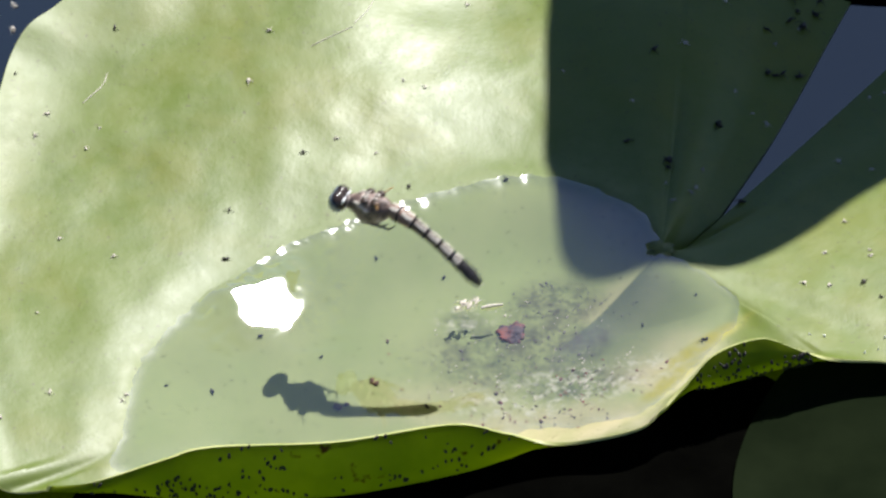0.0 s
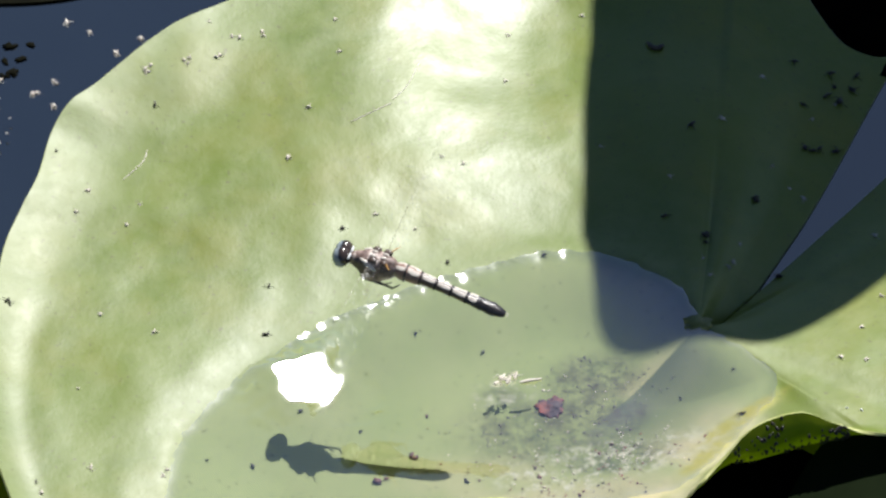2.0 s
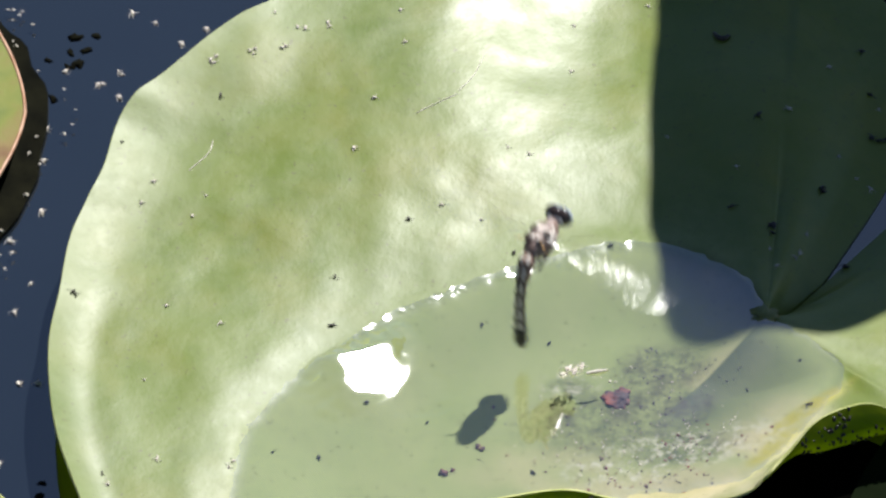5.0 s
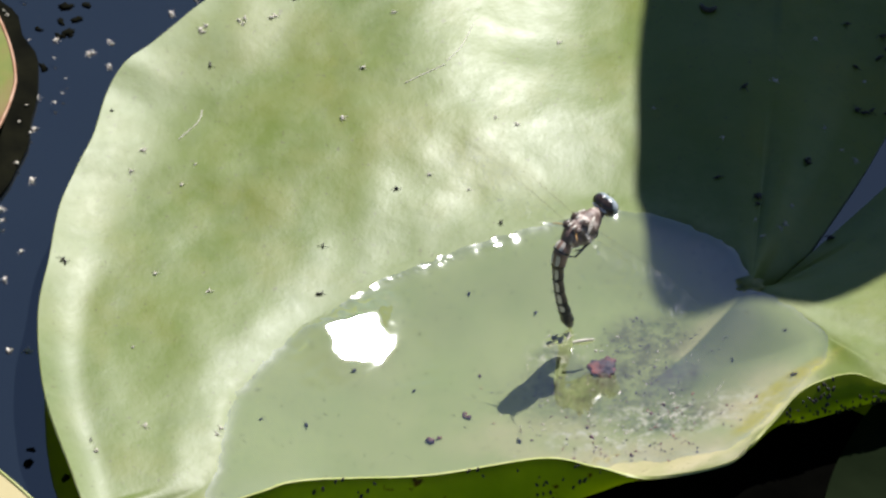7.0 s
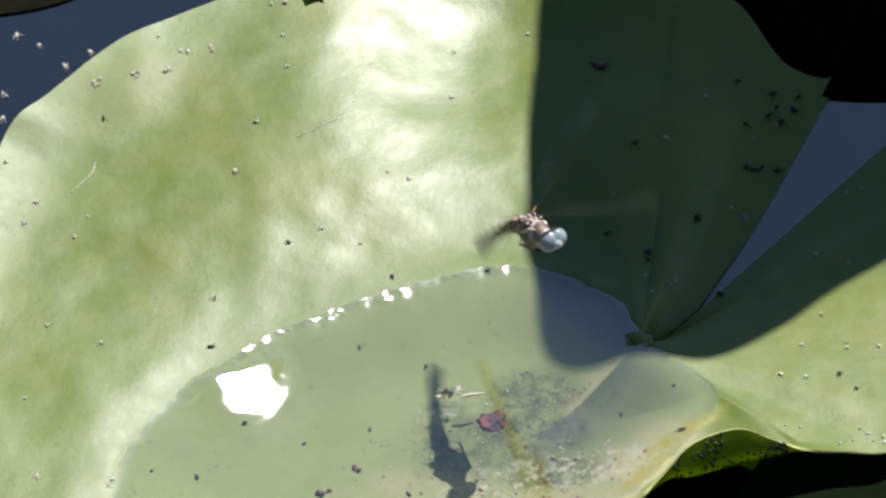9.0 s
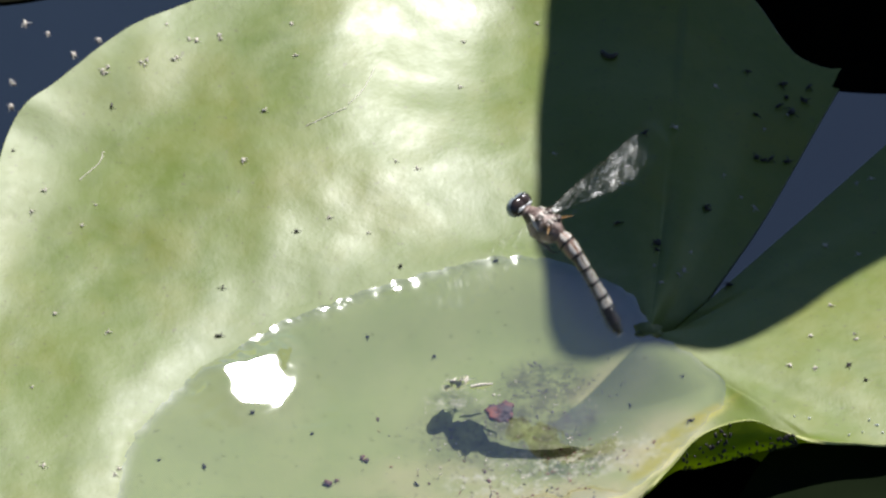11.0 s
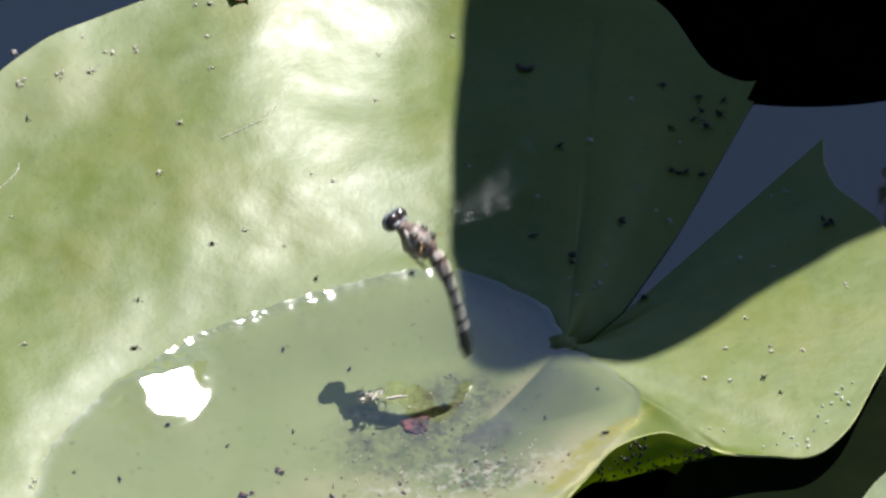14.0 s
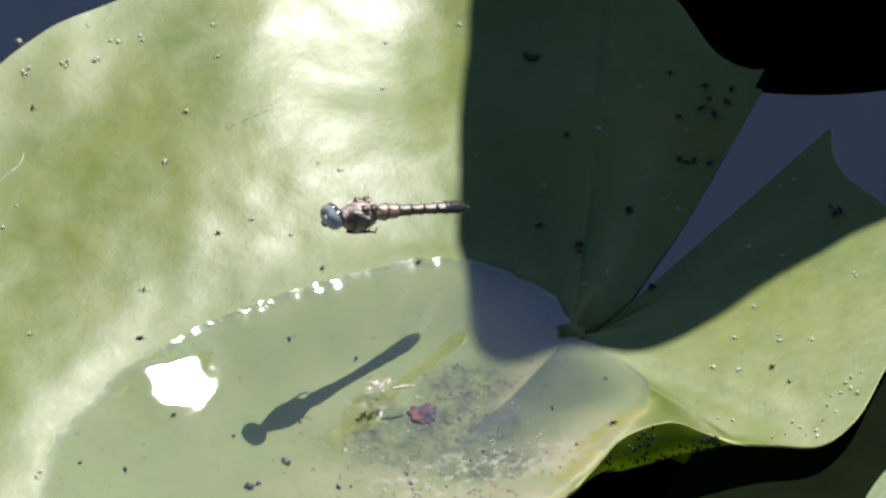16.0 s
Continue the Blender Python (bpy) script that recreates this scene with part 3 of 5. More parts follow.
# ---- other pads ----
def flat_pad(name, cx, cy, z, outline, mat, label, cup=0.0, thickness=0.0012, lip=None):
    """A pad from its outline of (angle, radius)."""
    cols, rings = 140, 18
    line = curve(outline, cols)
    verts, faces = [(0, 0, 0)], []
    for a, rad in line[:-1]:
        for k in range(1, rings + 1):
            f = k / rings
            x, y = rad * f * math.cos(radians(a)), rad * f * math.sin(radians(a))
            verts.append((x, y, cup * f**3 + noise.noise((x * 30 + cx * 9, y * 30, 2.0)) * (0.0002 + cup * 0.6) * f))
    for c in range(cols):
        a, b = 1 + c * rings, 1 + ((c + 1) % cols) * rings
        faces.append((0, a, b))
        for k in range(rings - 1):
            faces.append((a + k, a + k + 1, b + k + 1, b + k))
    ob = new(name)
    ob.location = (cx, cy, z)
    tagged(ob, label, "lily pad" if name == "lily_pad" else "weed")
    top = part("blade", mesh("blade", verts, faces, [mat]), ob)
    sol = top.modifiers.new("thickness", "SOLIDIFY")
    sol.thickness, sol.offset = thickness, -1
    top.modifiers.new("crisp_lip", "EDGE_SPLIT").split_angle = radians(50)
    if lip is not None:
        edge = [Vector(verts[1 + c * rings + rings - 1]) for c in range(cols)]
        v, f = tube(edge + edge[:2], [0.00038] * (cols + 2), 6)
        part("lip", mesh("lip", v, f, [lip]), ob, "thin reddish lip")
    return ob

flat_pad("lily_pad", -0.1912, 0.0425, 0.0005, [(0, 0.0641), (22.5, 0.0627), (45, 0.0628), (67.5, 0.0624), (90, 0.0637), (112.5, 0.0617), (135, 0.0642), (157.5, 0.0626), (180, 0.0633), (202.5, 0.0630), (225, 0.0640), (247.5, 0.0618), (270, 0.0629), (292.5, 0.0629), (315, 0.0638), (337.5, 0.0624), (360, 0.0641)], M_RED, "mottled green pad with a reddish rim", 0.001, lip=M_RIMRED)
flat_pad("lily_pad", -0.1646, -0.1128, -0.001, [(0, 0.0578), (22.5, 0.0580), (45, 0.0568), (67.5, 0.0590), (90, 0.0570), (112.5, 0.0576), (135, 0.0583), (157.5, 0.0573), (180, 0.0574), (202.5, 0.0575), (225, 0.0584), (247.5, 0.0594), (270, 0.0581), (292.5, 0.0574), (315, 0.0584), (337.5, 0.0577), (360, 0.0578)], M_TAN, "tan dying pad floating on dark water", 0.001, lip=M_LIP)
# this pad's face carries the large pad's shade as colour
flat_pad("lily_pad", 0.1075, -0.0863, -0.0058, [(0, 0.0646), (22.5, 0.0633), (45, 0.0630), (67.5, 0.0611), (90, 0.0626), (112.5, 0.0625), (135, 0.0628), (157.5, 0.0623), (180, 0.0628), (202.5, 0.0624), (225, 0.0616), (247.5, 0.0637), (270, 0.0637), (292.5, 0.0645), (315, 0.0629), (337.5, 0.0625), (360, 0.0646)], M_GLOOM, "pad beside the large one, its shade painted as dark green", 0.0, lip=None)
# its sunlit part, laid over it as a lighter copy
flat_pad("lily_pad", 0.1327, -0.0884, -0.0052, [(0, 0.0481), (22.5, 0.0489), (45, 0.0485), (67.5, 0.0477), (90, 0.0466), (112.5, 0.0490), (135, 0.0492), (157.5, 0.0473), (180, 0.0496), (202.5, 0.0481), (225, 0.0503), (247.5, 0.0488), (270, 0.0481), (292.5, 0.0493), (315, 0.0484), (337.5, 0.0485), (360, 0.0481)], M_SHADE, "lighter green copy of the dark pad, for its sunlit part", 0.0, lip=None)
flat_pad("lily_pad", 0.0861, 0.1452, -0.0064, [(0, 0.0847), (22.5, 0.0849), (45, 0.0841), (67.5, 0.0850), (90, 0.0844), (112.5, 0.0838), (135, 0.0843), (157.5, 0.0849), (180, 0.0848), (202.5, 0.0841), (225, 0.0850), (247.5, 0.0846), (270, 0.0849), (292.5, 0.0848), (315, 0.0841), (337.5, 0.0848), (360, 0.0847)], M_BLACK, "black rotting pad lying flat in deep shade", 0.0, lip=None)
# a black sheet, added where the water below the near wall lies in shade
flat_pad("lily_pad", -0.0039, -0.1167, -0.0066, [(0, 0.0943), (20, 0.0926), (40, 0.0886), (60, 0.0847), (80, 0.0824), (100, 0.0824), (120, 0.0847), (140, 0.0886), (160, 0.0926), (180, 0.0943), (200, 0.0926), (220, 0.0886), (240, 0.0847), (260, 0.0824), (280, 0.0824), (300, 0.0847), (320, 0.0886), (340, 0.0926), (360, 0.0943)], M_BLACK, "black sheet added for the shaded water under the large pad", 0.0)
flat_pad("lily_pad", -0.1209, 0.1485, -0.0064, [(0, 0.0608), (22.5, 0.0602), (45, 0.0622), (67.5, 0.0603), (90, 0.0605), (112.5, 0.0616), (135, 0.0598), (157.5, 0.0600), (180, 0.0606), (202.5, 0.0602), (225, 0.0596), (247.5, 0.0603), (270, 0.0602), (292.5, 0.0609), (315, 0.0593), (337.5, 0.0600), (360, 0.0608)], M_WEED_SHADOW, "dark olive pad half sunk in the pond", 0.0, lip=None)
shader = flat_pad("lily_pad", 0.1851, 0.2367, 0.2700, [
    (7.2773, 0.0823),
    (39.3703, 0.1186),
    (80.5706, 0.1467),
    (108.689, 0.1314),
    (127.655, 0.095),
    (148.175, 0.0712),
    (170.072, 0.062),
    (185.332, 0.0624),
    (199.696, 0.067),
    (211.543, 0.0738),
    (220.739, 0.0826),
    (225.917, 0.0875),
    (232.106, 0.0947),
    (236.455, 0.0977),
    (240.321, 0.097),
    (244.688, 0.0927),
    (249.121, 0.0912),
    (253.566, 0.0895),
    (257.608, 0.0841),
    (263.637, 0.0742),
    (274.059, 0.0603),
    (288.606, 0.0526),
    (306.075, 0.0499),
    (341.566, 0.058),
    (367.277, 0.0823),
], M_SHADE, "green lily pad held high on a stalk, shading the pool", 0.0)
v, f = tube([(0, 0, 0), (0.02, 0.03, -0.10), (0.03, 0.05, POND - 0.2700 - 0.02)], [0.004, 0.0042, 0.0045], 12)
part("stalk", mesh("stalk", v, f, [M_STEM]), shader, "round brown-green stalk")

# ---- small things lying about ----
from mathutils.bvhtree import BVHTree

SURFACE = BVHTree.FromPolygons([v.co for v in blade.data.vertices], [p.vertices for p in blade.data.polygons])


def on_pad(x, y, lift=0.0):
    """Where a plumb line meets the pad's upper face, and the face's normal there."""
    place, normal, _, _ = SURFACE.ray_cast(Vector((x, y, 0.1)), Vector((0, 0, -1)))
    if place is None:
        return Vector((x, y, POND)), Vector((0, 0, 1))
    return place + normal * lift, normal


def lump(seed, rx, ry, rz, legs=0):
    """A crumpled little body, with a few bent limbs where it has them."""
    r = random.Random(seed)
    verts, faces = oval(0, 0, rz * 0.7, rx, ry, rz, 9, 6)
    verts = [tuple(c * (1 + 1.0 * noise.noise((v[0] * 2500 + seed * 9, v[1] * 2500, v[2] * 2500))) for c in v) for v in verts]
    for n in range(legs):
        a = r.uniform(0, 2 * math.pi)
        q = [(0, 0, rz * 0.6), (rx * 1.1 * math.cos(a), rx * 1.1 * math.sin(a), rz * 1.3), (rx * 2.4 * math.cos(a + 0.4), rx * 2.4 * math.sin(a + 0.4), 0)]
        v, f = tube(q, [rx * 0.18, rx * 0.14, rx * 0.05], 4)
        faces += [tuple(i + len(verts) for i in t) for t in f]
        verts += [tuple(x) for x in v]
    return verts, faces


def litter(name, label, category, group, spots, mat, size, legs=0, seed=0, flat=0.6, kinds=4, level=None):
    """One small thing at each spot, turned by chance, four shapes between them."""
    r = random.Random(seed)
    shapes = []
    for k in range(kinds):
        v, f = lump(seed * 10 + k, size, size * r.uniform(0.40, 0.75), size * flat, legs)
        shapes.append(mesh(name, v, f, [mat]))
    for x, y in spots:
        ob = new(name, r.choice(shapes))
        if level is None:
            place, normal = on_pad(x, y)
        else:
            place, normal = Vector((x, y, level)), Vector((0, 0, 1))
        grow = r.uniform(0.65, 1.25)
        ob.matrix_world = Matrix.Translation(place) @ normal.to_track_quat("Z", "Y").to_matrix().to_4x4() @ pose(0, 0, 0, 0, 0, r.uniform(0, 360)) @ Matrix.Diagonal((grow, grow, grow, 1))
        tagged(ob, label, category, group)


SPECKS_SUN = [
    (-0.0008, 0.0006),
    (-0.0591, -0.0092),
    (-0.0595, -0.0225),
    (-0.0844, 0.0416),
    (-0.0213, -0.0013),
    (0.0385, -0.0330),
    (0.0399, -0.0464),
    (0.0735, -0.0300),
    (-0.0436, 0.0065),
    (-0.0281, -0.0201),
    (-0.1141, -0.0159),
    (-0.1134, -0.0164),
    (-0.1060, -0.0658),
    (-0.1053, 0.0279),
    (0.0769, -0.0346)]
SPECKS_SHADE = [
    (0.0335, 0.0060),
    (0.0337, 0.0039),
    (0.0558, 0.0372),
    (0.0574, 0.0368),
    (0.0591, 0.0378),
    (0.0624, 0.0372),
    (0.0545, 0.0622),
    (0.0444, 0.0197),
    (0.0447, 0.0189),
    (0.0629, 0.0565),
    (0.0666, 0.0561),
    (0.0640, 0.0523),
    (0.0610, 0.0536),
    (0.0624, 0.0607),
    (0.0883, 0.0224),
    (0.0901, 0.0214),
    (0.0890, 0.0201),
    (0.0680, 0.0606),
    (0.0559, 0.0500),
    (0.0250, 0.0111),
    (0.0492, -0.0003),
    (0.0314, 0.0373)]
HUSKS_SUN = [
    (-0.0366, 0.0106),
    (-0.0283, 0.0075),
    (-0.0080, 0.0668),
    (-0.0089, 0.0522),
    (-0.0511, 0.0400),
    (-0.0447, 0.0560),
    (-0.0731, 0.0649),
    (-0.0616, 0.0623),
    (-0.0612, 0.0613),
    (-0.0680, 0.0606),
    (-0.0664, 0.0604),
    (-0.0783, 0.0533),
    (-0.0771, 0.0541),
    (-0.0776, 0.0524),
    (-0.0856, 0.0520),
    (-0.0868, 0.0510),
    (-0.0861, 0.0502),
    (-0.0713, 0.0547),
    (-0.0706, 0.0553),
    (-0.0896, 0.0082),
    (-0.0868, 0.0137),
    (-0.0830, -0.0230),
    (-0.0800, -0.0627),
    (-0.0792, -0.0612),
    (-0.1007, 0.0116),
    (-0.0943, -0.0179),
    (-0.0982, -0.0391),
    (-0.0948, -0.0615),
    (-0.1047, -0.0687),
    (-0.0982, 0.0177),
    (-0.0554, 0.0257),
    (-0.0225, 0.0270),
    (-0.0178, 0.0253),
    (0.0082, 0.0732),
    (-0.0458, 0.0655),
    (-0.0453, 0.0754),
    (-0.0486, 0.0751),
    (-0.0482, 0.0771),
    (-0.0479, 0.0790),
    (-0.0474, 0.0812)]
HUSKS_SHADE = [
    (0.0329, -0.0006),
    (0.0393, -0.0002),
    (0.0382, -0.0016),
    (0.0553, 0.0228),
    (0.0379, 0.0401),
    (0.0408, 0.0056),
    (0.0630, 0.0513),
    (0.0807, 0.0323),
    (0.0776, 0.0310),
    (0.0577, 0.0462),
    (0.0702, 0.0104),
    (0.0769, 0.0071),
    (0.0486, 0.0300),
    (0.0118, 0.0322),
    (0.0472, 0.0551),
    (0.0522, 0.0249),
    (0.0345, -0.0056),
    (0.0264, 0.0222)]
HUSKS_LOBE = [
    (0.0704, -0.0103),
    (0.0658, -0.0206),
    (0.0752, -0.0197),
    (0.0754, -0.0214),
    (0.0822, -0.0209),
    (0.0611, -0.0305),
    (0.0663, -0.0313),
    (0.0922, 0.0009),
    (0.0926, -0.0002)]
DROPS = [
    (0.0616, -0.0465),
    (0.0646, -0.0469),
    (0.0727, -0.0517),
    (0.0772, -0.0464),
    (0.0799, -0.0500),
    (0.0822, -0.0506),
    (0.0820, -0.0488),
    (0.0857, -0.0386),
    (0.0875, -0.0378),
    (0.0899, -0.0363),
    (0.0888, -0.0345),
    (0.0913, -0.0377),
    (0.0847, -0.0417),
    (0.0788, -0.0480),
    (0.0756, -0.0502),
    (0.0863, -0.0434),
    (0.0836, -0.0459),
    (0.0901, -0.0327),
    (0.0923, -0.0308)]
SUNK = [
    (-0.0141, -0.0235),
    (0.0274, -0.0383),
    (-0.0394, -0.0455),
    (-0.0618, -0.0565),
    (-0.0175, -0.0601),
    (-0.0520, -0.0413),
    (-0.0712, -0.0570)]
SUNK_RED = [
    (-0.0257, -0.0413),
    (-0.0289, -0.0526),
    (-0.0280, -0.0533),
    (-0.0358, -0.0600),
    (-0.0341, -0.0590)]
CLUMP = [
    (0.0004, -0.0394),
    (0.0078, -0.0450),
    (0.0138, -0.0409),
    (-0.0100, -0.0355),
    (-0.0086, -0.0365),
    (-0.0071, -0.0351),
    (-0.0112, -0.0371)]
FLOATING = [
    (-0.1115, 0.0600),
    (-0.1080, 0.0637),
    (-0.1076, 0.0555),
    (-0.0946, 0.0722),
    (-0.1232, 0.0457),
    (-0.1295, 0.0115),
    (-0.1243, -0.0014),
    (-0.1274, -0.0099),
    (-0.1256, -0.0309),
    (-0.1214, -0.0309),
    (-0.1284, -0.0539),
    (-0.1230, 0.0202),
    (-0.1233, 0.0360),
    (-0.1124, 0.0595),
    (-0.1073, 0.0628),
    (-0.1005, 0.0790),
    (-0.0891, 0.0768),
    (-0.1198, 0.0640),
    (-0.1057, 0.0823)]
DUCKWEED = [
    (-0.1192, -0.0596),
    (-0.1206, -0.0790),
    (-0.1196, -0.0636),
    (-0.1117, -0.0677),
    (-0.1189, 0.0700),
    (-0.1181, 0.0655),
    (-0.1193, 0.0655),
    (-0.1168, 0.0660),
    (-0.1221, 0.0555),
    (-0.1152, 0.0709),
    (-0.1175, 0.0664),
    (-0.1179, 0.0749),
    (-0.1135, 0.0753),
    (-0.1158, 0.0704),
    (-0.1238, 0.0677)]
litter("dark_speck", "dark dead insect speck lying on the sunlit pad", "speck", "dark specks on the pad", SPECKS_SUN, M_SPECK, 0.00048, 3, 1)
litter("dark_speck", "dark dirt speck lying on the shaded pad", "speck", "dark specks on the pad", SPECKS_SHADE, M_SPECK, 0.00072, 2, 2)
litter("insect_husk", "pale shed insect husk on the sunlit pad", "insect husk", "husks on the pad", HUSKS_SUN, M_HUSK, 0.00042, 4, 3)
litter("insect_husk", "pale shed insect husk on the shaded pad", "insect husk", "husks on the pad", HUSKS_SHADE, M_HUSK, 0.00045, 4, 4)
litter("insect_husk", "white shed insect husk on the yellow-green lobe", "insect husk", "husks on the pad", HUSKS_LOBE, M_HUSK, 0.00040, 3, 5)
litter("water_drop", "small glinting water drop near the pad's lip", "water drop", "drops along the lip", DROPS, M_DROP, 0.00034, 0, 6, 0.8)
litter("sunken_speck", "dark speck sunk in the rain pool", "speck", "specks sunk in the pool", SUNK, M_SPECK, 0.00058, 0, 7)
litter("sunken_speck", "reddish brown speck sunk in the rain pool", "speck", "specks sunk in the pool", SUNK_RED, M_CLOT, 0.0008, 0, 8, 0.4)
# a soft clot of rot, ragged at its edge
verts, faces = oval(0, 0, 0, 0.0031, 0.0027, 0.0010, 40, 26)
clot_at = on_pad(*CLUMP[0])[0]
verts = [clot_at + Vector((p[0], p[1], p[2])) * (1 + 0.55 * noise.noise((p[0] * 420, p[1] * 420, p[2] * 300)) + 0.3 * noise.noise((p[0] * 1100, p[1] * 1100, p[2] * 900 + 5))) for p in verts]
tagged(new("rot_clot", mesh("rot_clot", verts, faces, [M_CLOT])), "red rotting plant clot in dark silt under water", "plant debris")
litter("floating_husk", "white insect husk floating on the pond", "insect husk", "husks on the pond", FLOATING, M_HUSK, 0.0006, 4, 11, 0.6, 4, POND)
litter("duckweed", "tiny dark duckweed leaf floating on the pond", "duckweed", "duckweed on the pond", DUCKWEED, M_WEED_SHADOW, 0.0011, 0, 12, 0.25, 3, POND)
litter("insect_husk", "glittering wet husk afloat in the rain pool", "insect husk", "husks afloat in the pool", CLUMP[3:], M_HUSK, 0.0008, 5, 13, 0.5, 3, 0.0001)
v, f = tube([(-0.0062, -0.0369, 0.0002), (-0.0040, -0.0366, 0.0005), (-0.0016, -0.0360, 0.0002)], [0.00028, 0.00034, 0.00018], 8)
tagged(new("stick", mesh("stick", v, f, [M_HUSK])), "short white stick afloat in the rain pool", "stick")
# the pad's slit ends in a small brown-green nub
v, f = lump(5, 0.0030, 0.0019, 0.0011)
nub = part("slit_nub", mesh("slit_nub", v, f, [M_TIP]), lily_pad, "brown-green nub at the slit's end")
nub.location = (APEX.x, APEX.y, -0.0006)
# a fallen petal, curled
place, normal = on_pad(-0.03892, 0.07898)
verts = [((i / 6 - 0.5) * 0.0042 * (1 - 0.3 * (k / 8 - 0.5) ** 2), (k / 8 - 0.5) * 0.0058, 0.0012 * ((i / 6 - 0.5) * 2) ** 2 + 0.0008 * (k / 8)) for k in range(9) for i in range(7)]
faces = [(k * 7 + i, k * 7 + i + 1, k * 7 + i + 8, k * 7 + i + 7) for k in range(8) for i in range(6)]
petal = new("fallen_petal", mesh("fallen_petal", verts, faces, [M_PETAL]))
petal.matrix_world = Matrix.Translation(place) @ pose(0, 0, 0.0003, 0, 0, 15)
sol = petal.modifiers.new("thickness", "SOLIDIFY")
sol.thickness = 0.0003
tagged(petal, "small orange petal fallen on the pad", "petal")

# aphids on the underside of the turned-up wall
def aphids():
    r = random.Random(21)
    verts, faces = [], []
    grid = [v.co for v in blade.data.vertices]
    for n in range(330):
        c, k = r.choice(WALL_COLS), r.randint(80, 89)
        a = c * 91 + k
        p, q, s = grid[a], grid[a + 1], grid[a + 91]
        normal = (q - p).cross(s - p).normalized()
        out = Vector((p.x - APEX.x, p.y - APEX.y, -0.01)).normalized()
        if normal.dot(out) < 0:
            normal = -normal
        if noise.noise((p.x * 60, p.z * 90, 3.0)) < -0.12:
            continue
        along = r.choice(((q - p).normalized(), ((q - p).normalized() + (s - p).normalized() * r.uniform(-1, 1)).normalized()))
        side = normal.cross(along)
        size = r.uniform(0.00034, 0.00072)
        body, skin = oval(0, 0, 0, size, size * 0.55, size * 0.5, 7, 5)
        base = len(verts)
        at = p + (q - p) * r.random() + (s - p) * r.random() + normal * 0.00085
        verts += [at + along * v[0] + side * v[1] + normal * v[2] for v in body]
        faces += [tuple(i + base for i in t) for t in skin]
    return mesh("aphids", verts, faces, [M_SPECK])


WALL_COLS = list(range(227, 269)) + list(range(297, 323))
tagged(new("aphids", aphids()), "black aphids crowding the pad's turned-up underside", "aphids", kind="stuff")

# fine silt grains, and pale flecks of scum on the bed of the pool
def bed_grains(name, count, seed, share, spots, size, mat):
    r = random.Random(seed)
    verts, faces = [], []
    for n in range(count):
        cx, cy, spread_x, spread_y = r.choice(spots)
        x, y = cx + r.gauss(0, spread_x), cy + r.gauss(0, spread_y)
        if noise.noise((x * 260, y * 260, seed * 1.7)) < share:
            continue
        place, normal = on_pad(x, y, 0.00005)
        if place.z > -0.0004:
            continue
        big = size * r.uniform(0.5, 1.5) * (1 if r.random() < 0.9 else 1.8)
        body, skin = oval(0, 0, 0, big, big * r.uniform(0.45, 0.9), big * 0.45, 6, 4)
        a, base = r.uniform(0, 6.28), len(verts)
        c, s = math.cos(a), math.sin(a)
        verts += [place + Vector((p[0] * c - p[1] * s, p[0] * s + p[1] * c, p[2])) * (1 + 0.4 * r.uniform(-1, 1)) for p in body]
        faces += [tuple(i + base for i in t) for t in skin]
    return new(name, mesh(name, verts, faces, [mat]))


SILT_SPOTS = [(0.0091, -0.0249, 0.0030, 0.0032), (0.0110, -0.0300, 0.0050, 0.0050), (0.0005, -0.0400, 0.0045, 0.0040), (0.0118, -0.0442, 0.0038, 0.0028), (0.0050, -0.0430, 0.0080, 0.0045), (-0.0118, -0.0473, 0.0055, 0.0040), (0.0180, -0.0330, 0.0050, 0.0040)]
SCUM_SPOTS = [(0.0070, -0.0519, 0.0080, 0.0028), (0.0189, -0.0464, 0.0040, 0.0028), (0.0120, -0.0560, 0.0090, 0.0030), (-0.0060, -0.0560, 0.0080, 0.0040), (0.0030, -0.0390, 0.0100, 0.0050)]
tagged(bed_grains("silt_grains", 420, 31, 0.02, SILT_SPOTS, 0.00017, M_SILT), "purple-black silt grains settled in the pool", "silt", kind="stuff")
tagged(bed_grains("scum_flecks", 430, 32, 0.0, SCUM_SPOTS, 0.00017, M_HUSK), "pale flecks of scum settled in the pool", "scum", kind="stuff")
tagged(bed_grains("brown_crumbs", 260, 33, 0.0, [(-0.0100, -0.0560, 0.0120, 0.0050), (0.0200, -0.0560, 0.0100, 0.0040), (0.0050, -0.0640, 0.0160, 0.0030)], 0.00022, M_CLOT), "reddish brown crumbs of rot on the pool's bed", "plant debris", kind="stuff")

# a curved dead grub on the shaded blade
spots = [on_pad(x, y, 0.0004)[0] for x, y in curve([(0.0223, 0.0631), (0.0232, 0.0616), (0.0246, 0.0612), (0.0258, 0.0622)], 12)]
v, f = tube(spots, [0.0003, 0.0005, 0.00055, 0.0006, 0.0006, 0.0006, 0.0006, 0.0006, 0.0006, 0.00055, 0.0005, 0.0004, 0.0002], 8)
tagged(new("dead_grub", mesh("dead_grub", v, f, [M_SPECK])), "dark curled dead grub on the shaded pad", "grub")

# dark sheet in the water under the mottled pad's rim: drowned weed, and the pad's shadow painted with it
weed_rim = [(a, 0.0668 + 0.0042 * noise.noise((a * 0.05, 3.0, 0.0)) + 0.0016 * noise.noise((a * 0.19, 8.0, 0.0))) for a in range(0, 360, 6)]
flat_pad("weed_shadow", -0.1898, 0.0445, POND + 0.0012, weed_rim + [(360, weed_rim[0][1])], M_WEED_SHADOW, "ragged dark sheet for drowned weed and a pad's shadow", 0.0, 0.0008)

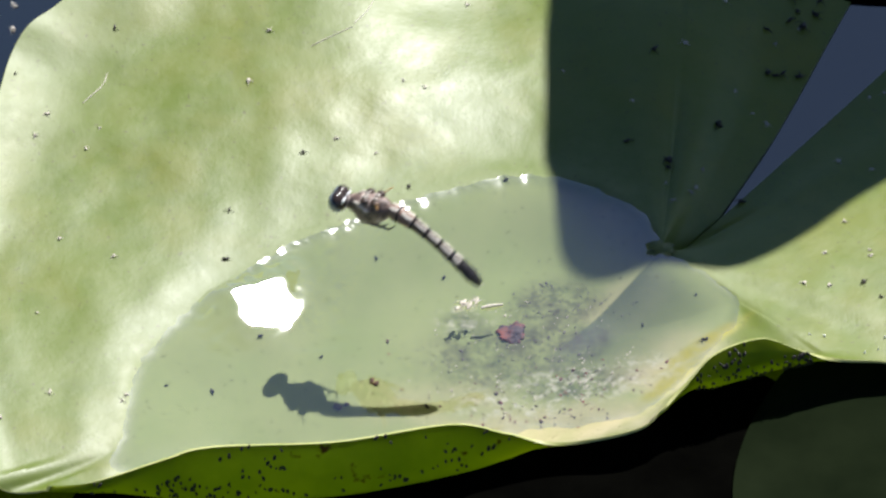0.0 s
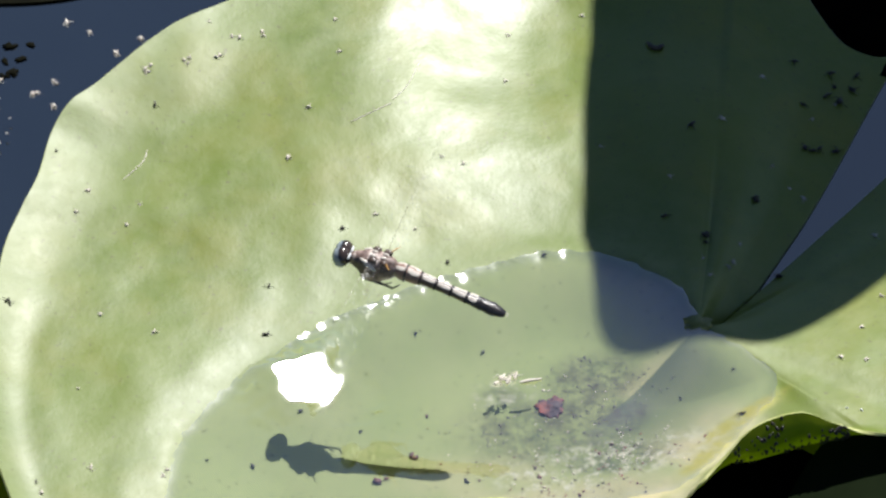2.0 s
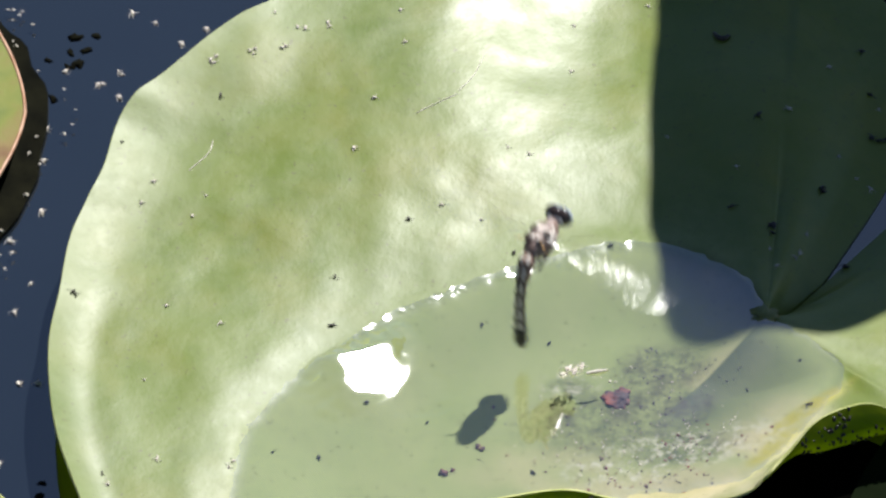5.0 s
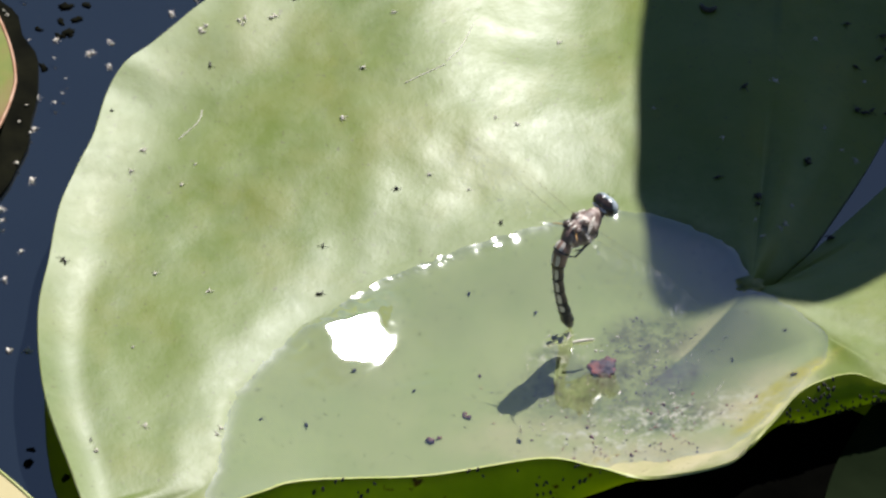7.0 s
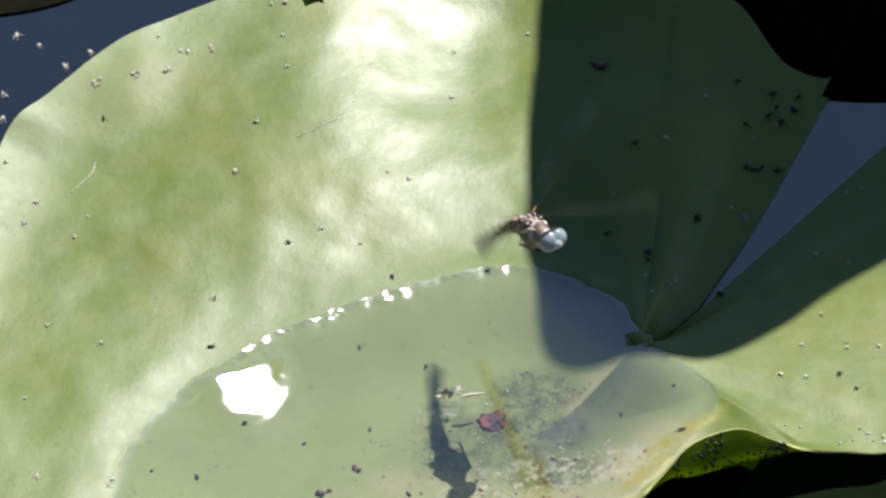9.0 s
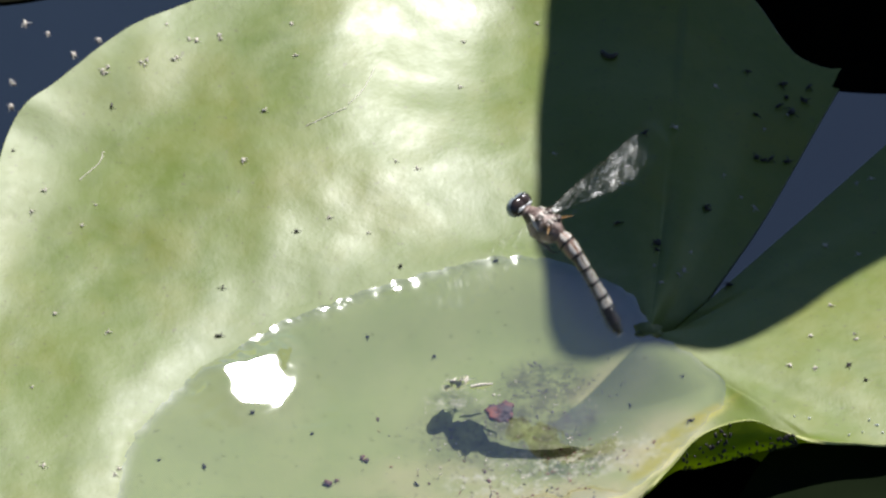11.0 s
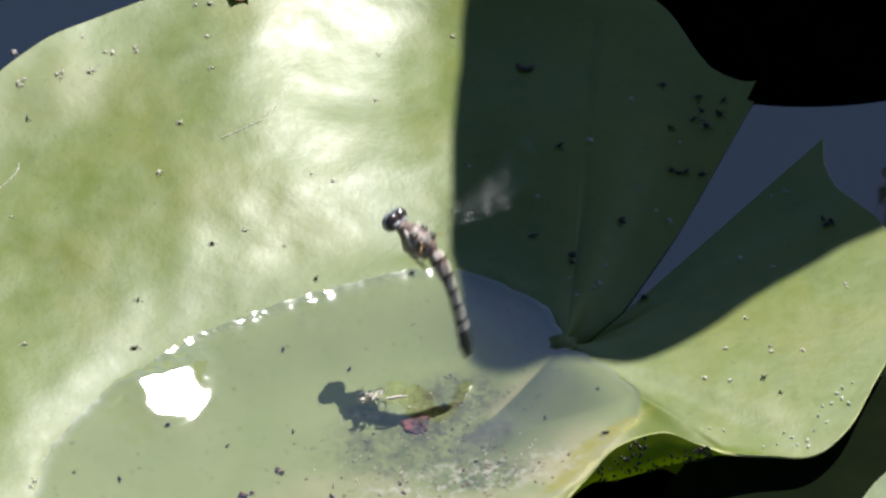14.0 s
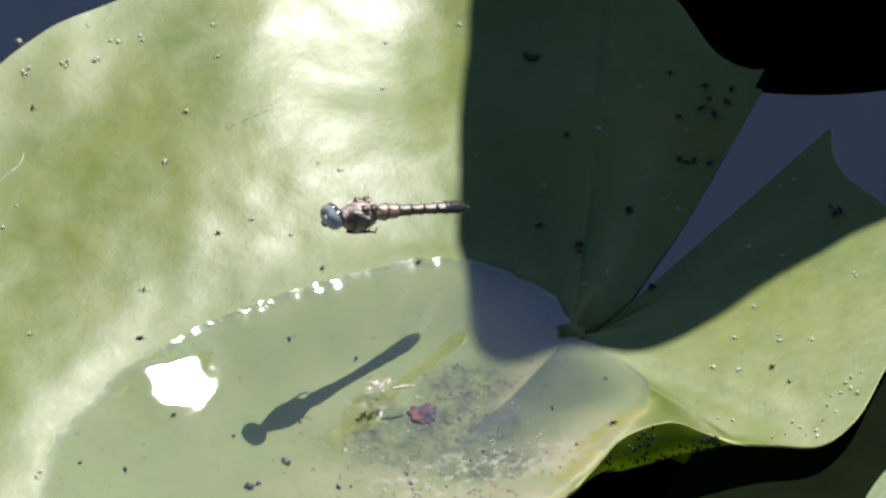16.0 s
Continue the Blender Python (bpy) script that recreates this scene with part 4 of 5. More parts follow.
r = random.Random(5)
drift = [(-0.1912 + (0.0648 + r.uniform(0, 0.010)) * math.cos(a), 0.0425 + (0.0648 + r.uniform(0, 0.010)) * math.sin(a)) for a in (radians(r.uniform(-62, 38)) for _ in range(34))]
litter("floating_husk", "tiny white husk drifting along a pad's rim", "insect husk", "husks on the pond", drift, M_HUSK, 0.00036, 3, 14, 0.6, 4, POND + 0.0014)

# silk threads stuck to the blade
for line in ([(-0.0421, 0.0355), (-0.0373, 0.0385), (-0.0334, 0.0410)], [(-0.0330, 0.0421), (-0.0300, 0.0466), (-0.0274, 0.0540)], [(-0.0858, 0.0294), (-0.0867, 0.0260), (-0.0907, 0.0211)]):
    spots = [on_pad(x, y, 0.00008)[0] for x, y in curve(line, 14)]
    v, f = tube(spots, [0.00009] * 15, 5)
    tagged(new("silk_thread", mesh("silk_thread", v, f, [M_HUSK])), "fine pale silk thread stuck to the pad", "thread", "threads on the pad")


# ---- dragonfly ----
def striped():
    """Thorax: brown fuzz with slanting pale stripes and blotches."""
    k = Mat("banded_thorax")
    lean = k.node("ShaderNodeMapping")
    lean.inputs["Rotation"].default_value = (0, radians(35), radians(12))
    lean.inputs["Scale"].default_value = (1.7, 0.6, 0.7)
    k.link(k.co, lean.inputs["Vector"])
    blotch = k.noise(360, 3, 0.6, lean.outputs[0])
    col = k.ramp(blotch, (0.38, (0.030, 0.018, 0.014)), (0.50, (0.150, 0.098, 0.080)), (0.58, (0.24, 0.165, 0.140)), (0.66, (0.58, 0.50, 0.44)))
    col = k.mix(k.ramp(k.noise(1100, 4, 0.7), (0.4, 0.0), (0.7, 0.6)), col, (0.20, 0.145, 0.125))
    k.set(Base_Color=col, Roughness=0.42)
    k.bump(k.noise(1800), 0.7, 0.0003)
    return k.m


def eye_skin():
    """Compound eye: dark brown behind and above, then a black belt, pale grey-blue in front."""
    k = Mat("compound_eye")
    split = k.node("ShaderNodeSeparateXYZ")
    k.link(k.co, split.inputs[0])
    rise = k.math("ADD", k.math("MULTIPLY", split.outputs[2], 150), k.math("MULTIPLY", k.math("SUBTRACT", 0.0115, split.outputs[0]), 230))
    rise = k.math("ADD", k.math("ADD", rise, k.math("MULTIPLY", k.noise(900, 3), 0.20)), 0.40)
    col = k.ramp(rise, (0.40, (0.30, 0.34, 0.37)), (0.66, (0.20, 0.23, 0.25)), (0.74, (0.014, 0.014, 0.016)), (0.92, (0.040, 0.028, 0.024)))
    k.set(Base_Color=col, Roughness=0.16, IOR=1.55)
    k.bump(k.noise(3000, 1), 0.15, 0.0001)
    return k.m


M_THORAX, M_EYE = striped(), eye_skin()
M_FACE = plain("pale_face", ((0.3, (0.45, 0.47, 0.48)), (0.7, (0.7, 0.72, 0.72))), 500, 0.3)
M_CHITIN = plain("black_chitin", ((0.3, (0.012, 0.011, 0.012)), (0.7, (0.040, 0.036, 0.038))), 700, 0.26)
M_BELLY = plain("brown_abdomen_base", ((0.3, (0.15, 0.085, 0.060)), (0.7, (0.30, 0.190, 0.145))), 500, 0.4)
M_DUSK = plain("dark_brown_segment", ((0.3, (0.035, 0.024, 0.020)), (0.7, (0.105, 0.070, 0.054))), 600, 0.32)
M_CREAM = plain("cream_mark", ((0.3, (0.46, 0.41, 0.35)), (0.7, (0.70, 0.65, 0.58))), 900, 0.32)
M_STIGMA = plain("brown_wing_mark", ((0.3, (0.06, 0.03, 0.01)), (0.7, (0.12, 0.07, 0.02))), 700, 0.5)
M_AMBER = plain("amber_wing_root", ((0.3, (0.34, 0.16, 0.03)), (0.7, (0.46, 0.26, 0.06))), 700, 0.4)

fly = new("dragonfly")
tagged(fly, "brown and cream banded dragonfly hovering over the pool", "dragonfly")
v, f = lathe([(-0.0010, 0.0010, 0.0011, 0.0), (0.0, 0.0016, 0.0018, 0.0), (0.0009, 0.0021, 0.0025, -0.0002), (0.0018, 0.0025, 0.0029, -0.0003), (0.0028, 0.0028, 0.0033, -0.0005), (0.0041, 0.0029, 0.0035, -0.0006),
              (0.0054, 0.0029, 0.0034, -0.0007), (0.0066, 0.0025, 0.0030, -0.0006), (0.0077, 0.0020, 0.0025, -0.0003), (0.0087, 0.0016, 0.0018, -0.0001), (0.0098, 0.0012, 0.0012, 0.0)], 28)
v = [tuple(c * (1 + 0.10 * noise.noise((p[0] * 700, p[1] * 700, p[2] * 700))) if i else c for i, c in enumerate(p)) for p in v]
thorax = part("thorax", mesh("thorax", v, f, [M_THORAX]), fly, "fuzzy brown thorax with pale blotches")
v, f = oval(0.0108, 0, -0.0003, 0.0013, 0.0024, 0.0017)
head = part("head", mesh("head", v, f, [M_FACE]), fly, "pale grey face")
for side in (1, -1):
    v, f = oval(0.0115, side * 0.00088, 0.0002, 0.0019, 0.0023, 0.0023, 28, 18)
    part("eye", mesh("eye", v, f, [M_EYE]), head, "glossy compound eye, grey in front and dark behind")
    v, f = oval(0.00985, side * 0.0010, 0.0010, 0.00030, 0.0011, 0.0005, 12, 8)
    part("eye_rear", mesh("eye_rear", v, f, [M_FACE]), head, "white band behind the eye")
    v, f = tube([(0.0128, side * 0.0004, 0.0013), (0.0136, side * 0.0007, 0.0017)], [0.00008, 0.00003], 5)
    part("antenna", mesh("antenna", v, f, [M_CHITIN]), head, "short black bristle")
v, f = oval(0.0128, 0, -0.0004, 0.0009, 0.0013, 0.0013, 14, 10)
part("forehead", mesh("forehead", v, f, [M_FACE]), head)
v, f = oval(0.0129, 0, -0.0015, 0.0006, 0.0010, 0.0006, 12, 8)
part("mouth", mesh("mouth", v, f, [M_CHITIN]), head)
# pale shoulder stripes, wing sockets, and the amber roots of the hind wings
for side in (1, -1):
    for lean in (0.9, 2.0):
        pts = [(0.0080 - 0.0007 * lean, side * (0.0011 + 0.0003 * lean), 0.0021 - 0.0003 * lean), (0.0066 - 0.0008 * lean, side * (0.0016 + 0.0004 * lean), 0.0021 - 0.0004 * lean), (0.0050 - 0.0008 * lean, side * (0.0018 + 0.0005 * lean), 0.0019 - 0.0006 * lean)]
        v, f = tube([tuple(p) for p in curve(pts, 6)], [0.00010, 0.00028, 0.00034, 0.00034, 0.00032, 0.00026, 0.00010], 7)
        part("shoulder_stripe", mesh("shoulder_stripe", v, f, [M_CREAM]), thorax, "slanting cream stripe")
    for x in (0.0022, 0.0046):
        v, f = oval(x, side * 0.0016, 0.0025, 0.0010, 0.0008, 0.0006, 10, 6)
        part("wing_joint", mesh("wing_joint", v, f, [M_DUSK]), thorax, "dark brown wing socket")
        v, f = oval(x + 0.0002, side * 0.0006, 0.0029, 0.0007, 0.0003, 0.00024, 10, 6)
        part("pale_spot", mesh("pale_spot", v, f, [M_CREAM]), thorax, "cream spot between the wings")
    v, f = tube([(0.0016, side * 0.0019, 0.0027), (0.0008, side * 0.0030, 0.0029), (0.0002, side * 0.0038, 0.0030)], [0.00014, 0.00012, 0.00005], 6)
    part("wing_root", mesh("wing_root", v, f, [M_AMBER]), thorax, "amber root of the hind wing")
# legs, folded back under the body
for side in (1, -1):
    for n, x in enumerate((0.0070, 0.0052, 0.0034)):
        pts = [(x, side * 0.0010, -0.0034), (x - 0.0008, side * 0.0019, -0.0032), (x - 0.0028 - n * 0.0004, side * (0.0015 + 0.0002 * n), -0.0038), (x - 0.0048, side * 0.0008, -0.0034)]
        v, f = tube(pts, [0.00036, 0.00030, 0.00022, 0.00010])
        part("leg", mesh("leg", v, f, [M_CHITIN]), fly, "thin black folded leg")

# abdomen: a chain of segments, each bending a little on the one before
TAIL = 0.0246
SHARE = (0.10, 0.13, 0.14, 0.14, 0.14, 0.13, 0.12, 0.10)
GIVE = (0.36, 0.27, 0.16, 0.09, 0.05, 0.04, 0.02, 0.01)
GIRTH = [(0.0, 0.0014, 0.0015), (0.06, 0.0018, 0.0019), (0.16, 0.0017, 0.0017), (0.28, 0.00125, 0.0013), (0.45, 0.00112, 0.00115), (0.62, 0.00122, 0.00115),
         (0.76, 0.00142, 0.00122), (0.88, 0.00155, 0.00128), (0.95, 0.00125, 0.0010), (1.0, 0.0006, 0.0005)]


def girth(q):
    at = [g[0] for g in GIRTH]
    return float(np.interp(q, at, [g[1] for g in GIRTH])), float(np.interp(q, at, [g[2] for g in GIRTH]))


def mark(q0, q1, start, side, wide):
    """A raised cream dash on the back of one segment, beside its dark keel."""
    verts, faces = [], []
    rows, cols = 6, 5
    for i in range(rows):
        q = q0 + (q1 - q0) * i / (rows - 1)
        w, h = (g + 0.00007 for g in girth(q))
        taper = 0.55 + 0.45 * math.sin(math.pi * (i + 0.6) / (rows + 0.2))
        for k in range(cols):
            a = math.pi / 2 + side * (radians(13) + radians(wide) * taper * k / (cols - 1))
            verts.append(((start - q) * TAIL, w * math.cos(a), h * math.sin(a)))
    for i in range(rows - 1):
        for k in range(cols - 1):
            a = i * cols + k
            faces.append((a, a + 1, a + cols + 1, a + cols))
    return mesh("mark", verts, faces, [M_CREAM])


segments = []
start = 0.0
for n, share in enumerate(SHARE):
    rings = []
    for k in range(-1, 7):
        q = start + share * k / 6
        w, h = girth(min(max(q, 0), 1))
        flare = 0.92 if k < 0 else 0.96 + 0.09 * (k / 6) ** 2
        rings.append(((start - q) * TAIL, w * flare, h * flare, 0))
    v, f = lathe(rings, 18)
    skin = M_BELLY if n < 2 else M_DUSK if n < 5 else M_CHITIN
    seg = part("abdomen_segment", mesh("abdomen_segment", v, [t[::-1] for t in f], [skin]), fly, "brown swollen abdomen segment" if n < 2 else "dark brown abdomen segment" if n < 5 else "glossy black abdomen segment")
    if n < 7:
        w, h = girth(start + share)
        end = -share * TAIL
        v, f = lathe([(end + 0.00036, w * 1.03, h * 1.03, 0), (end + 0.00014, w * 1.11, h * 1.11, 0), (end - 0.0001, w * 1.05, h * 1.05, 0)], 16)
        part("joint_ring", mesh("joint_ring", v, [t[::-1] for t in f], [M_CHITIN]), seg, "black ring at the joint")
        if n < 6:
            for side in (1, -1):
                part("mark", mark(start + share * 0.08, start + share * (0.88 if n < 5 else 0.66), start, side, 27 + 3 * n), seg, "cream dash")
    else:
        for side in (1, -1):
            v, f = tube([(-0.075 * TAIL, side * 0.0003, 0.0001), (-0.105 * TAIL, side * 0.0004, 0.0001), (-0.125 * TAIL, side * 0.0003, 0)], [0.00018, 0.00014, 0.00005], 6)
            part("tail_clasper", mesh("tail_clasper", v, f, [M_CREAM]), seg, "short pale tail tip")
    segments.append(seg)
    start += share


def wing_mesh(length, chord, side):
    """A clear blade along y: fine film with a stiff front vein."""
    verts, faces = [], []
    n = 24
    for i in range(n + 1):
        s = i / n
        width = chord * (0.22 + 0.78 * math.sin(min(s * 1.5, 1) * math.pi / 2)) * math.sqrt(max(0, 1 - max(0, (s - 0.72) / 0.28) ** 2.2))
        y = side * length * s
        front = 0.0006 * math.sin(s * math.pi)
        for k in range(4):
            verts.append((front - width * k / 3, y, 0.00016 * math.sin(s * 9 + k * 2)))
    for i in range(n):
        for k in range(3):
            a = i * 4 + k
            faces.append((a, a + 1, a + 5, a + 4) if side < 0 else (a, a + 4, a + 5, a + 1))
    return mesh("wing", verts, faces, [M_WING])


wings = []
for x, length, chord, pair, sweep in ((0.0046, 0.0310, 0.0070, 0, -6), (0.0022, 0.0295, 0.0088, 1, 8)):
    for side in (1, -1):
        wing = part("wing", wing_mesh(length, chord, side), fly, "clear veined wing in beating flight")
        wing.location = (x, side * 0.0018, 0.0031)
        v, f = tube([(0.0001, 0, 0), (0.0006, side * length * 0.5, 0), (0.0001, side * length * 0.93, 0)], [0.00003, 0.00002, 0.000015], 5)
        part("front_vein", mesh("front_vein", v, f, [M_STIGMA]), wing, "stiff brown front vein")
        wings.append((wing, side, pair, side * sweep))


def motions():
    # seconds; place of the waist; heading and pitch of the body; how far the abdomen bends down and aside
    rows = [
        (0, -0.0247, -0.0368, 0.0293, 154.1, -9.2, 48.8, -1.3),
        (0.1, -0.0231, -0.0348, 0.0290, 157.0, -1.5, 29.7, -0.0),
        (0.2, -0.0228, -0.0348, 0.0284, 156.9, -1.5, 28.0, -0.3),
        (0.3, -0.0273, -0.0354, 0.0294, 148.0, -12.2, 83.7, -1.8),
        (0.4, -0.0271, -0.0439, 0.0222, 136.1, -13.7, 119.3, 2.5),
        (0.5, -0.0284, -0.0384, 0.0291, 148.5, -9.4, 77.4, -1.1),
        (0.6, -0.0272, -0.0358, 0.0302, 153.1, -4.9, 39.1, 7.0),
        (0.7, -0.0255, -0.0332, 0.0302, 158.6, 0.3, 27.9, -0.7),
        (0.8, -0.0249, -0.0328, 0.0294, 159.7, 4.9, 17.4, 0.8),
        (0.9, -0.0281, -0.0381, 0.0293, 150.0, -8.2, 70.7, -2.8),
        (1, -0.0297, -0.0418, 0.0219, 136.3, -11.1, 109.8, -0.2),
        (1.1, -0.0306, -0.0346, 0.0286, 147.1, -3.7, 77.9, -1.8),
        (1.2, -0.0294, -0.0295, 0.0300, 156.8, -2.0, 35.4, 2.4),
        (1.3, -0.0281, -0.0290, 0.0297, 159.4, 2.8, 12.2, -0.1),
        (1.4, -0.0263, -0.0313, 0.0310, 160.4, 2.8, 18.9, 0.3),
        (1.5, -0.0280, -0.0316, 0.0297, 161.0, 3.2, 20.9, 0.7),
        (1.6, -0.0304, -0.0352, 0.0307, 150.6, -3.3, 86.1, 0.2),
        (1.7, -0.0328, -0.0418, 0.0214, 138.8, -10.1, 115.8, 2.7),
        (1.8, -0.0325, -0.0356, 0.0281, 152.4, -4.4, 73.5, 2.4),
        (1.9, -0.0325, -0.0337, 0.0292, 159.3, 1.2, 18.1, -0.1),
        (2, -0.0315, -0.0320, 0.0292, 161.4, 4.5, 11.3, -0.5),
        (2.1, -0.0316, -0.0316, 0.0293, 161.7, 5.0, 11.7, 1.1),
        (2.2, -0.0316, -0.0407, 0.0335, 72.8, -5.6, 3.5, -0.3),
        (2.3, -0.0357, -0.0363, 0.0321, 65.4, 1.1, 8.2, -0.5),
        (2.4, -0.0295, -0.0343, 0.0322, 71.0, -2.8, 29.4, 4.8),
        (2.5, -0.0286, -0.0314, 0.0247, 78.4, 16.1, 66.3, 10.7),
        (2.6, -0.0258, -0.0337, 0.0236, 81.3, 1.3, 91.2, 4.2),
        (2.7, -0.0288, -0.0335, 0.0310, 67.6, -0.9, 61.4, -2.4),
        (2.8, -0.0270, -0.0320, 0.0349, 66.9, -11.8, 54.5, -6.3),
        (2.9, -0.0266, -0.0323, 0.0343, 64.6, -5.9, 49.9, -3.3),
        (3, -0.0231, -0.0338, 0.0341, 68.1, -2.9, 54.9, -4.3),
        (3.1, -0.0214, -0.0295, 0.0240, 76.7, 9.3, 77.1, 8.6),
        (3.2, -0.0209, -0.0307, 0.0245, 76.1, 3.2, 89.0, 5.4),
        (3.3, -0.0247, -0.0303, 0.0317, 67.9, 0.3, 50.7, -1.1),
        (3.4, -0.0255, -0.0286, 0.0338, 66.2, -0.2, 41.3, -3.3),
        (3.5, -0.0235, -0.0318, 0.0350, 66.8, 5.0, 21.9, 1.0),
        (3.6, -0.0228, -0.0308, 0.0352, 65.8, -3.6, 53.0, -4.9),
        (3.7, -0.0217, -0.0257, 0.0298, 73.8, 9.0, 72.4, 8.7),
        (3.8, -0.0194, -0.0307, 0.0219, 80.8, -0.4, 98.3, 7.0),
        (3.9, -0.0244, -0.0286, 0.0257, 72.3, 7.8, 49.7, -0.4),
        (4, -0.0246, -0.0253, 0.0295, 69.1, 1.6, 27.7, -1.3),
        (4.1, -0.0229, -0.0289, 0.0328, 68.4, -1.9, 49.0, -2.5),
        (4.2, -0.0221, -0.0276, 0.0282, 73.0, 4.0, 64.0, 3.5),
        (4.3, -0.0212, -0.0285, 0.0275, 72.0, 6.0, 72.0, 4.0),
        (4.4, -0.0200, -0.0300, 0.0225, 72.0, 5.0, 98.0, 5.0),
        (4.5, -0.0195, -0.0300, 0.0232, 70.0, 6.0, 92.0, 5.0),
        (4.6, -0.0205, -0.0270, 0.0300, 66.0, 3.0, 55.0, 0.0),
        (4.75, -0.0205, -0.0262, 0.0325, 62.0, 2.0, 34.0, 0.0),
        (4.95, -0.0190, -0.0262, 0.0315, 58.0, 6.0, 60.0, 2.0),
        (5.05, -0.0165, -0.0300, 0.0225, 58.0, 8.0, 98.0, 4.0),
        (5.15, -0.0175, -0.0265, 0.0300, 54.0, 8.0, 66.0, 2.0),
        (5.35, -0.0175, -0.0240, 0.0320, 46.0, 8.0, 30.0, 0.0),
        (5.55, -0.0155, -0.0240, 0.0315, 44.0, 9.0, 52.0, 1.0),
        (5.65, -0.0120, -0.0290, 0.0228, 48.0, 7.0, 98.0, 4.0),
        (5.75, -0.0130, -0.0255, 0.0290, 42.0, 8.0, 68.0, 2.0),
        (5.95, -0.0140, -0.0225, 0.0305, 30.0, 10.0, 28.0, 0.0),
        (6.15, -0.0125, -0.0235, 0.0300, 32.0, 9.0, 50.0, 2.0),
        (6.3, -0.0077, -0.0301, 0.0236, 45.2, 4.1, 92.3, 3.5),
        (6.4, -0.0109, -0.0244, 0.0284, 34.0, 7.3, 68.3, 3.4),
        (6.5, -0.0135, -0.0231, 0.0302, 22.4, 6.5, 47.0, -4.6),
        (6.6, -0.0143, -0.0209, 0.0303, 14.3, 13.1, 21.5, -0.6),
        (6.7, -0.0137, -0.0224, 0.0297, 18.0, 15.2, 16.3, -1.1),
        (6.8, -0.0130, -0.0206, 0.0298, 15.0, 12.8, 10.7, -0.5),
        (6.9, -0.0106, -0.0261, 0.0349, 26.3, 12.9, 68.8, 4.6),
        (7, -0.0071, -0.0307, 0.0240, 42.9, 14.7, 87.4, 8.4),
        (7.1, -0.0093, -0.0257, 0.0328, 23.0, 15.4, 61.7, 0.8),
        (7.2, -0.0091, -0.0186, 0.0293, 17.2, 15.9, 16.9, 0.0),
        (7.3, -0.0103, -0.0194, 0.0312, 19.6, 15.8, 12.2, -0.5),
        (7.4, -0.0106, -0.0204, 0.0311, 17.4, 16.5, 13.0, -0.8),
        (7.5, -0.0105, -0.0197, 0.0314, 18.6, 13.6, 16.6, 1.2),
        (7.6, -0.0090, -0.0241, 0.0352, 21.6, 12.8, 61.4, -0.8),
        (7.7, -0.0035, -0.0234, 0.0235, 50.2, 7.7, 83.4, 9.9),
        (7.8, -0.0049, -0.0170, 0.0234, 33.4, 10.9, 74.5, 5.5),
        (7.9, -0.0057, -0.0192, 0.0300, 18.8, 11.1, 35.9, -3.1),
        (8, -0.0040, -0.0192, 0.0321, 18.5, 13.0, 20.0, 1.1),
        (8.1, -0.0050, -0.0188, 0.0315, 17.7, 14.2, 13.0, 1.6),
        (8.2, -0.0037, -0.0190, 0.0318, 16.8, 15.7, 16.2, -0.2),
        (8.3, -0.0013, -0.0249, 0.0362, 23.0, 12.0, 68.0, 3.2),
        (8.4, 0.0015, -0.0262, 0.0238, 43.0, 7.4, 100.3, -2.3),
        (8.5, 0.0002, -0.0196, 0.0307, 28.2, 11.5, 61.2, 3.6),
        (8.6, -0.0007, -0.0176, 0.0296, 19.7, 12.3, 27.4, -0.2),
        (8.7, 0.0012, -0.0140, 0.0305, -61.4, 12.4, 14.3, -0.4),
        (8.8, 0.0009, -0.0155, 0.0331, -57.0, 13.8, 16.1, 1.2),
        (8.9, 0.0025, -0.0161, 0.0342, -55.3, 15.4, 1.8, 1.7),
        (9, 0.0068, -0.0213, 0.0354, -55.6, 21.7, 35.1, 3.6),
        (9.1, 0.0080, -0.0200, 0.0232, -55.2, 43.7, 75.6, 11.9),
        (9.2, 0.0103, -0.0256, 0.0243, -60.8, 38.7, 67.0, 4.9),
        (9.3, 0.0100, -0.0235, 0.0290, -52.0, 28.0, 52.0, 4.0),
        (9.45, 0.0090, -0.0200, 0.0330, -20.0, 15.0, 26.0, 2.0),
        (9.6, 0.0085, -0.0205, 0.0320, 10.0, 10.0, 40.0, 1.0),
        (9.72, 0.0095, -0.0255, 0.0235, 34.0, 9.0, 96.0, 2.0),
        (9.85, 0.0095, -0.0225, 0.0310, 60.0, 8.0, 48.0, 0.0),
        (10.05, 0.0100, -0.0215, 0.0335, 84.0, 5.0, 30.0, 0.0),
        (10.2, 0.0100, -0.0235, 0.0315, 100.0, 5.0, 58.0, -1.0),
        (10.3, 0.0095, -0.0280, 0.0228, 108.0, 5.0, 98.0, -3.0),
        (10.4, 0.0105, -0.0240, 0.0305, 116.0, 6.0, 66.0, -2.0),
        (10.6, 0.0118, -0.0225, 0.0335, 126.0, 4.0, 36.0, -1.0),
        (10.75, 0.0115, -0.0240, 0.0310, 128.0, 5.0, 62.0, -3.0),
        (10.85, 0.0092, -0.0285, 0.0226, 126.0, 3.0, 98.0, -6.0),
        (10.95, 0.0110, -0.0255, 0.0305, 132.0, 6.0, 62.0, -4.0),
        (11.15, 0.0130, -0.0240, 0.0335, 140.0, 4.0, 36.0, -1.0),
        (11.3, 0.0137, -0.0245, 0.0329, 138.4, -2.5, 39.4, -1.4),
        (11.4, 0.0095, -0.0284, 0.0231, 129.9, -1.0, 92.1, -5.9),
